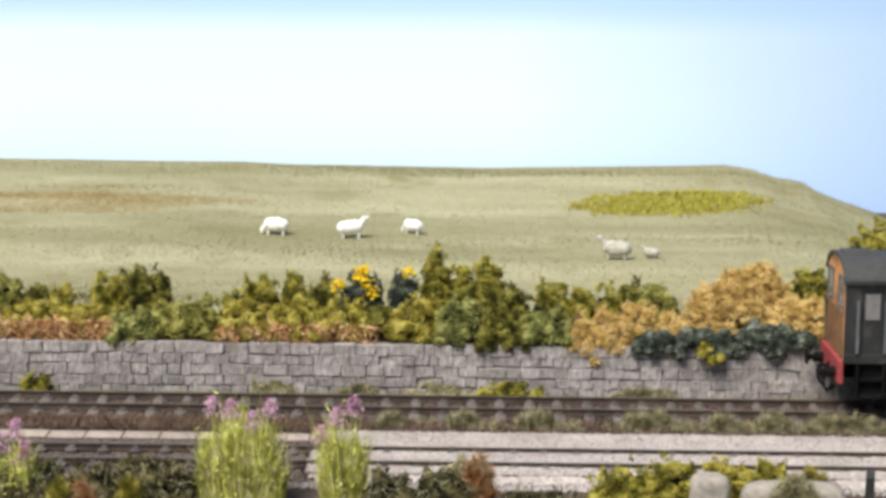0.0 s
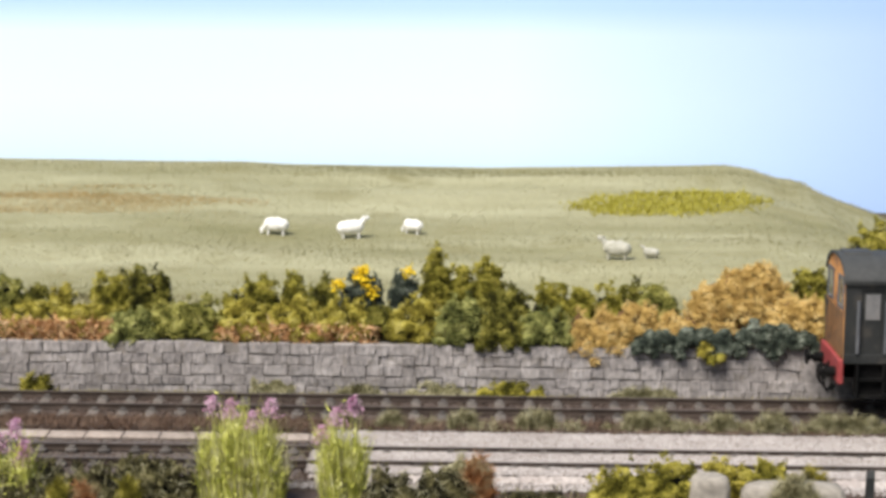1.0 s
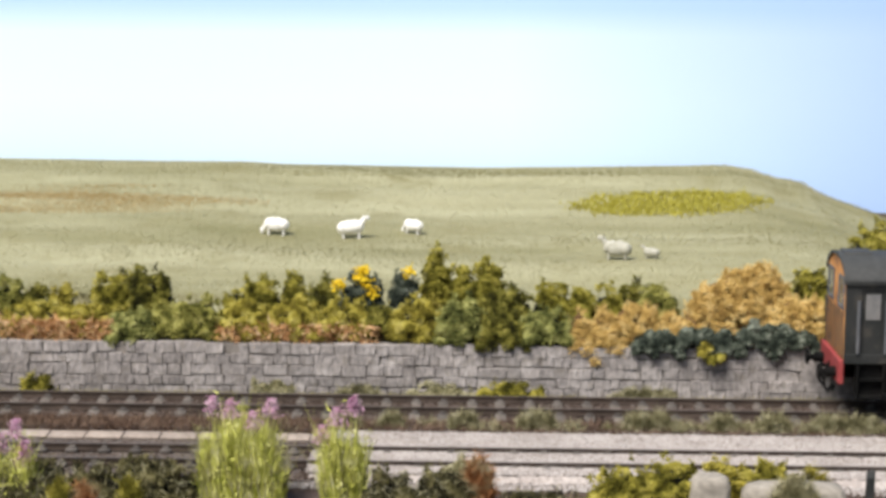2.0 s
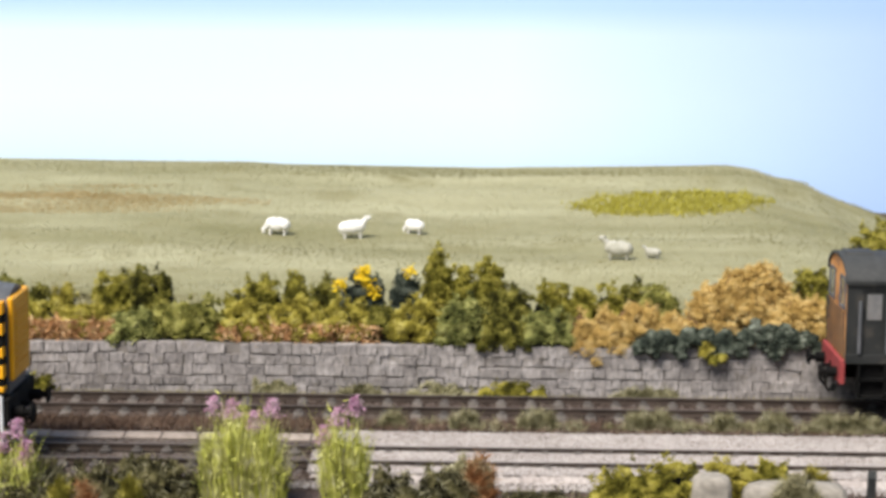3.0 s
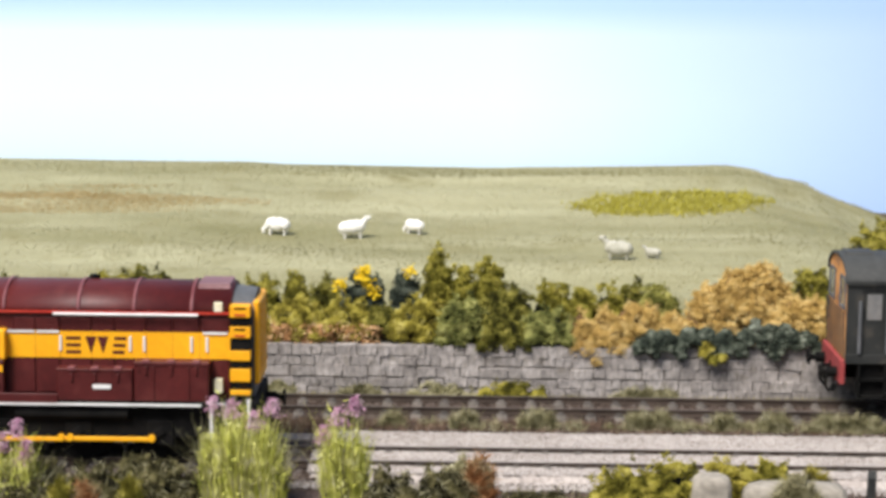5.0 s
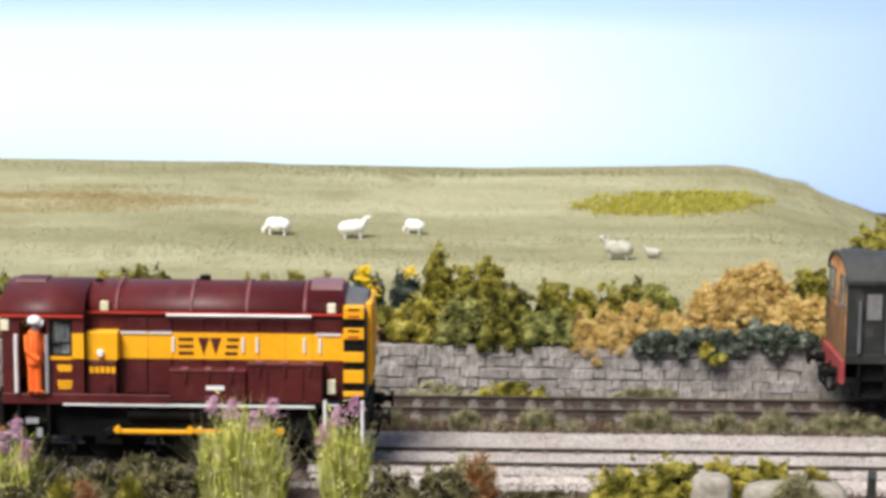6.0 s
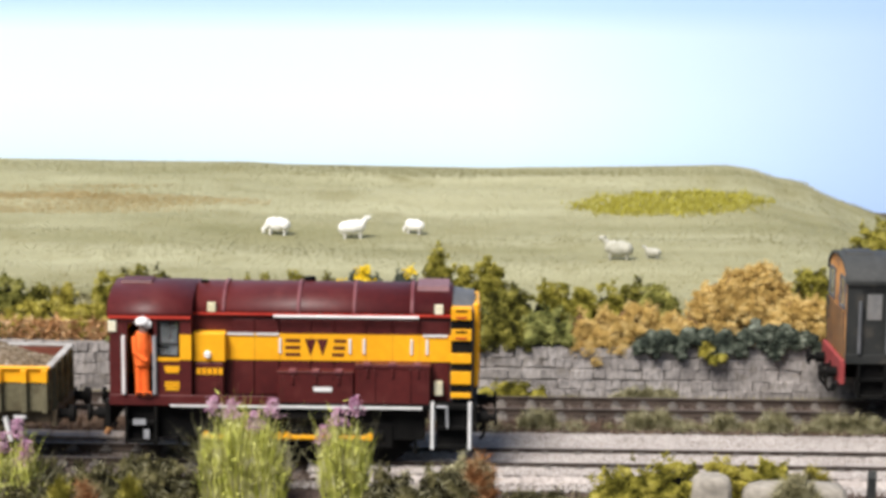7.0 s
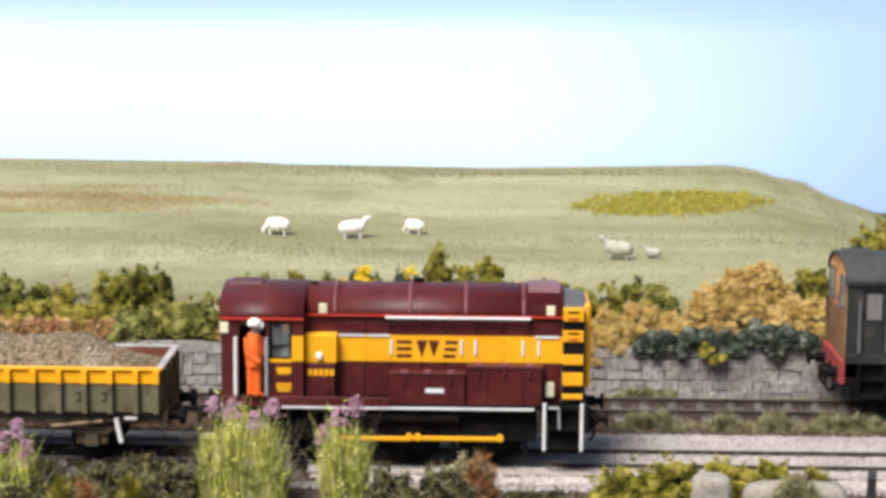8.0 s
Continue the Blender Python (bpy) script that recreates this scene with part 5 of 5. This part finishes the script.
bush("ivy", "dark blue-green ivy trailing over the stone wall", BLUEGREEN, "ivy", (61.4, 88.5, 11.0), (17.0, 5, 10.4), 41)
bush("ivy", "dark blue-green ivy trailing over the stone wall", BLUEGREEN, "ivy", (78.4, 88.5, 11.0), (24.0, 5, 11.4), 42)
bush("ivy", "dark blue-green ivy trailing over the stone wall", BLUEGREEN, "ivy", (100.6, 88.5, 11.2), (28.5, 5, 13.2), 43)
bush("ivy", "dark ivy trailing over the stone wall", BLUEGREEN, "ivy", (129.0, 88.5, 10.5), (27.1, 5, 13.3), 44)
bush("weed", "yellow-green weed at the foot of the wall", OLIVE, "leaf", (-144.6, 83, -1.2), (12.2, 5, 5.4), 45)
bush("weed", "olive weed at the foot of the wall", GREYGREEN, "leaf", (-66.2, 83, -1.2), (15.0, 5, 5.2), 46)
bush("weed", "olive weeds along the foot of the wall", GREYGREEN, "leaf", (-10.0, 83, -1.1), (24.3, 5, 3.8), 47)
bush("weed", "olive weeds along the foot of the wall", OLIVE, "leaf", (12.5, 83, -1.2), (24.3, 5, 4.6), 48)
bush("weed", "dry weeds along the foot of the wall", GREYGREEN, "tuft", (-37.1, 83, -1.2), (15.0, 4, 2.9), 49)
bush("weed", "dry weeds along the foot of the wall", GREYGREEN, "tuft", (56.3, 83, -1.0), (22.4, 4, 2.7), 50)
bush("weed", "grey-green tuft beside the ballast", GREYGREEN, "tuft", (-2.6, 44, -6.0), (9.7, 7, 8.3), 51)
bush("weed", "grey-green tuft beside the ballast", GREYGREEN, "tuft", (19.9, 44, -5.7), (12.3, 7, 8.7), 52)
bush("weed", "grey-green tuft beside the ballast", GREYGREEN, "tuft", (56.0, 44, -5.4), (19.4, 7, 8.1), 53)
bush("weed", "grey-green tuft beside the ballast", GREYGREEN, "tuft", (78.0, 44, -5.3), (10.5, 6, 7.4), 54)
bush("weed", "grey-green tuft beside the ballast", GREYGREEN, "tuft", (93.3, 44, -5.3), (11.4, 7, 8.5), 55)
bush("weed", "grey-green tuft beside the ballast", GREYGREEN, "tuft", (115.6, 44, -5.3), (26.0, 6, 7.4), 56)
bush("weed", "dry tuft beside the ballast", GREYGREEN, "tuft", (-25.2, 44, -5.7), (8.8, 6, 7.1), 57)
bush("weed", "dry tuft beside the ballast", GREYGREEN, "tuft", (-38.4, 44, -5.9), (10.6, 6, 6.5), 58)
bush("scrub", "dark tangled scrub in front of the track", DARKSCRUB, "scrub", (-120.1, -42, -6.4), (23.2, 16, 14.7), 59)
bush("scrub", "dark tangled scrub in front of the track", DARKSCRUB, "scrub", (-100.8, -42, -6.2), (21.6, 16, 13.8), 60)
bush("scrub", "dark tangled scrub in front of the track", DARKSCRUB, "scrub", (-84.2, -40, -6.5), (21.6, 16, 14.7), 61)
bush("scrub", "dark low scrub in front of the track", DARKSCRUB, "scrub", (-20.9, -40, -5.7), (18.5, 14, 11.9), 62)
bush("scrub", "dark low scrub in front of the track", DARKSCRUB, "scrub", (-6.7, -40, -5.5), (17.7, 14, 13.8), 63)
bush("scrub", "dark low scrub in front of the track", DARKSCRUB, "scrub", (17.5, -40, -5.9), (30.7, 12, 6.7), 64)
bush("rusty_plant", "rust-brown dry plant among dark scrub", RUST, "tuft", (1.4, -42, -3.2), (9.2, 7, 14.2), 65)
bush("scrub", "yellow-olive scrub in front of the track", OLIVE, "leaf", (39.6, -42, -4.3), (16.8, 16, 14.6), 66)
bush("scrub", "olive scrub in front of the track", OLIVE, "leaf", (52.8, -40, -4.7), (18.4, 16, 16.2), 67)
bush("scrub", "yellow-olive scrub behind the grey stones", YELLOWGREEN, "leaf", (67.7, -36, -1.6), (16.9, 12, 11.9), 68)
bush("scrub", "yellow-olive scrub behind the grey stones", OLIVE, "leaf", (80.8, -36, -1.4), (18.5, 12, 11.4), 69)
bush("weed", "pale tuft on the grey stones", GREYGREEN, "tuft", (85.2, -52, 0.8), (13.4, 6, 8.8), 70)
bush("weed", "small olive tuft on pale ballast", YELLOWGREEN, "tuft", (94.5, -24, 0.2), (2.8, 3, 4.5), 71)
bush("weed", "small olive tuft on pale ballast", YELLOWGREEN, "tuft", (97.1, -28, -2.2), (2.2, 3, 5.2), 72)
bush("weed", "grey-green tuft beside the ballast", GREYGREEN, "tuft", (33.1, 45, -5.6), (8.8, 6, 4.3), 73)
bush("weed", "grey-green tuft beside the ballast", GREYGREEN, "tuft", (69.8, 46, -5.4), (9.7, 6, 4.0), 74)
bush("weed", "grey-green tuft beside the ballast", GREYGREEN, "tuft", (-12.8, 45, -6.2), (8.8, 6, 4.4), 75)
bush("weed", "grey-green tuft beside the ballast", GREYGREEN, "tuft", (8.4, 46, -6.2), (8.9, 6, 4.0), 76)
bush("weed", "grey-green tuft beside the ballast", GREYGREEN, "tuft", (42.8, 44.5, -5.3), (7.1, 6, 4.3), 77)
bush("weed", "grey-green tuft beside the ballast", GREYGREEN, "tuft", (118.7, 46, -4.7), (10.6, 6, 5.2), 78)
bush("weed", "grey-green tuft beside the ballast", GREYGREEN, "tuft", (85.1, 45, -4.9), (7.0, 6, 4.0), 79)
bush("weed", "small yellow-flowered weed on the stone wall", YELLOWGREEN, "ivy", (76.9, 86, 12.7), (4.8, 3, 4.6), 81)
bush("weed", "small olive weed on the stone wall", OLIVE, "ivy", (80.5, 86, 10.5), (5.6, 3, 3.8), 82)
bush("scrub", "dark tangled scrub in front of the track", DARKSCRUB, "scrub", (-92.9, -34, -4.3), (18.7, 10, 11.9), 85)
bush("weed", "dry brown tuft in front of the track", RUST, "tuft", (-103.4, -50, -1.5), (6.8, 6, 6.0), 86)
bush("weed", "yellow-green sprig in the scrub", OLIVE, "tuft", (-91.1, -51, -1.1), (5.3, 5, 6.3), 87)
bush("weed", "yellow-green sprig in the scrub", OLIVE, "tuft", (-109.7, -51, -1.3), (6.1, 5, 6.0), 88)
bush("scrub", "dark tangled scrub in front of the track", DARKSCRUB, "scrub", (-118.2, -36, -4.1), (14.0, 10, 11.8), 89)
bush("scrub", "grey-green scrub in front of the track", GREYGREEN, "leaf", (-1.8, -36, -2.6), (13.9, 9, 11.9), 90)

willowherb("tall green plant with pink flower spikes", -62.2, -40, 25.6, 21.5, 10, 2400, [(-8, 0.93), (8.0, 0.91), (3.0, 0.80), (-3, 0.90)], 91)
willowherb("slender green plant with pale pink flower spikes", -35.2, -40, 25.2, 10.8, 8, 900, [(3.2, 0.95), (-1.5, 0.85), (-5.5, 0.68)], 92)
willowherb("green plant with pink flower spikes", -124, -46, 19.0, 14, 7, 600, [(1.5, 0.95), (-3, 0.8), (4, 0.72), (3.0, 0.6), (-6, 0.78)], 93)


def boulder(label, x, y, top, w, d, seed, taper=0.04):
    g = ground_z(x, y) - 1
    h = top - g
    bm = one_box(-w / 2, w / 2, -d / 2, d / 2, 0, h)
    bmesh.ops.subdivide_edges(bm, edges=bm.edges[:], cuts=5, use_grid_fill=True)
    for v in bm.verts:
        u = Vector((v.co.x / (w / 2), v.co.y / (d / 2), (v.co.z - h / 2) / (h / 2)))
        s = (abs(u.x) ** 6 + abs(u.y) ** 6 + abs(u.z) ** 6) ** (1 / 6)
        u /= max(s, 1e-6) if s > 0.9 else 1
        v.co = Vector((u.x * w / 2, u.y * d / 2, h / 2 + u.z * h / 2)) + 0.45 * noise.noise_vector(v.co * 0.25 + Vector((seed, 0, 0)))
    for v in bm.verts:
        k = v.co.z / h
        v.co.x = v.co.x * (1 - taper * k) + taper * w * 0.3 * k
        v.co += 0.35 * noise.noise_vector(v.co * 0.7 + Vector((0, seed, 0)))
    for f in bm.faces:
        f.smooth = True
    ob = part("boulder", bm, ROCK, at=(x, y, g))
    return tagged(ob, label, "stone")


boulder("upright grey stone block with a slanted side", 63.4, -46, 7.3, 12.2, 9, 1, 0.16)
boulder("long low grey stone block in front of the scrub", 86.0, -46, 5.3, 28.5, 9, 2)
post = one_box(-1.1, 1.1, -1.1, 1.1, -7, 5.6, 0.3)
prism(post, [(-1.1, 5.6), (1.1, 5.6), (0, 7.2)], -1.1, 1.1)
tagged(part("post", post, SOOT, at=(108.0, -40, 0)), "short dark pointed post beside the ballast", "post")

make_wall()

# ---- movement ----
TRAVEL = [(0.0, -249.0), (1.0, -213.5), (2.0, -178.0), (2.8, -149.6), (3.5, -124.4), (4.0, -106.5), (4.5, -89.5), (5.0, -72.4), (5.5, -55.6), (5.8, -46.2), (6.0, -40.4),
          (6.5, -26.0), (7.0, -10.1), (7.5, 5.8), (8.0, 21.4)]


def travel(t):
    """The locomotive's way along the line at t seconds."""
    for i in range(len(TRAVEL) - 1):
        (t0, a), (t1, b) = TRAVEL[i], TRAVEL[i + 1]
        if t <= t1 + 1e-6:
            def slope(k):
                k0, k1 = max(k - 1, 0), min(k + 1, len(TRAVEL) - 1)
                return (TRAVEL[k1][1] - TRAVEL[k0][1]) / (TRAVEL[k1][0] - TRAVEL[k0][0])
            u, d = (t - t0) / (t1 - t0), t1 - t0
            m0, m1 = slope(i) * d, slope(i + 1) * d
            return (2 * u ** 3 - 3 * u * u + 1) * a + (u ** 3 - 2 * u * u + u) * m0 + (3 * u * u - 2 * u ** 3) * b + (u ** 3 - u * u) * m1
    return TRAVEL[-1][1]


def motions():
    times = [i * 0.1 for i in range(81)]
    way = [(t, travel(t)) for t in times]
    walk(shunter_red, [(t, pose((s - 41.4) * MM, 0, 0)) for t, s in way])
    walk(figure, [(t, pose((s - 41.4 - 41.7) * MM, -17.2 * MM, 20.45 * MM)) for t, s in way])
    walk(wagon, [(t, pose((s - 160.0) * MM, 0, 0)) for t, s in way])
    walk(load, [(t, pose((s - 160.0) * MM, 0, 0)) for t, s in way])
    for w, x, y in red_wheels:
        walk(w, [(t, pose(x * MM, y * MM, AXLE_Z * MM, 0, 6.23 * (s + 23) + 90)) for t, s in way])
    for r in red_rods:
        rows = []
        for t, s in way:
            a = radians(6.23 * (s + 23) + 90)
            rows.append((t, pose(THROW * math.cos(a) * MM, 0, (AXLE_Z - THROW * math.sin(a)) * MM)))
        walk(r, rows)
    for w, x, y in wagon_wheels:
        walk(w, [(t, pose(x * MM, y * MM, 6.2 * MM, 0, 9.24 * s)) for t, s in way])


motions()
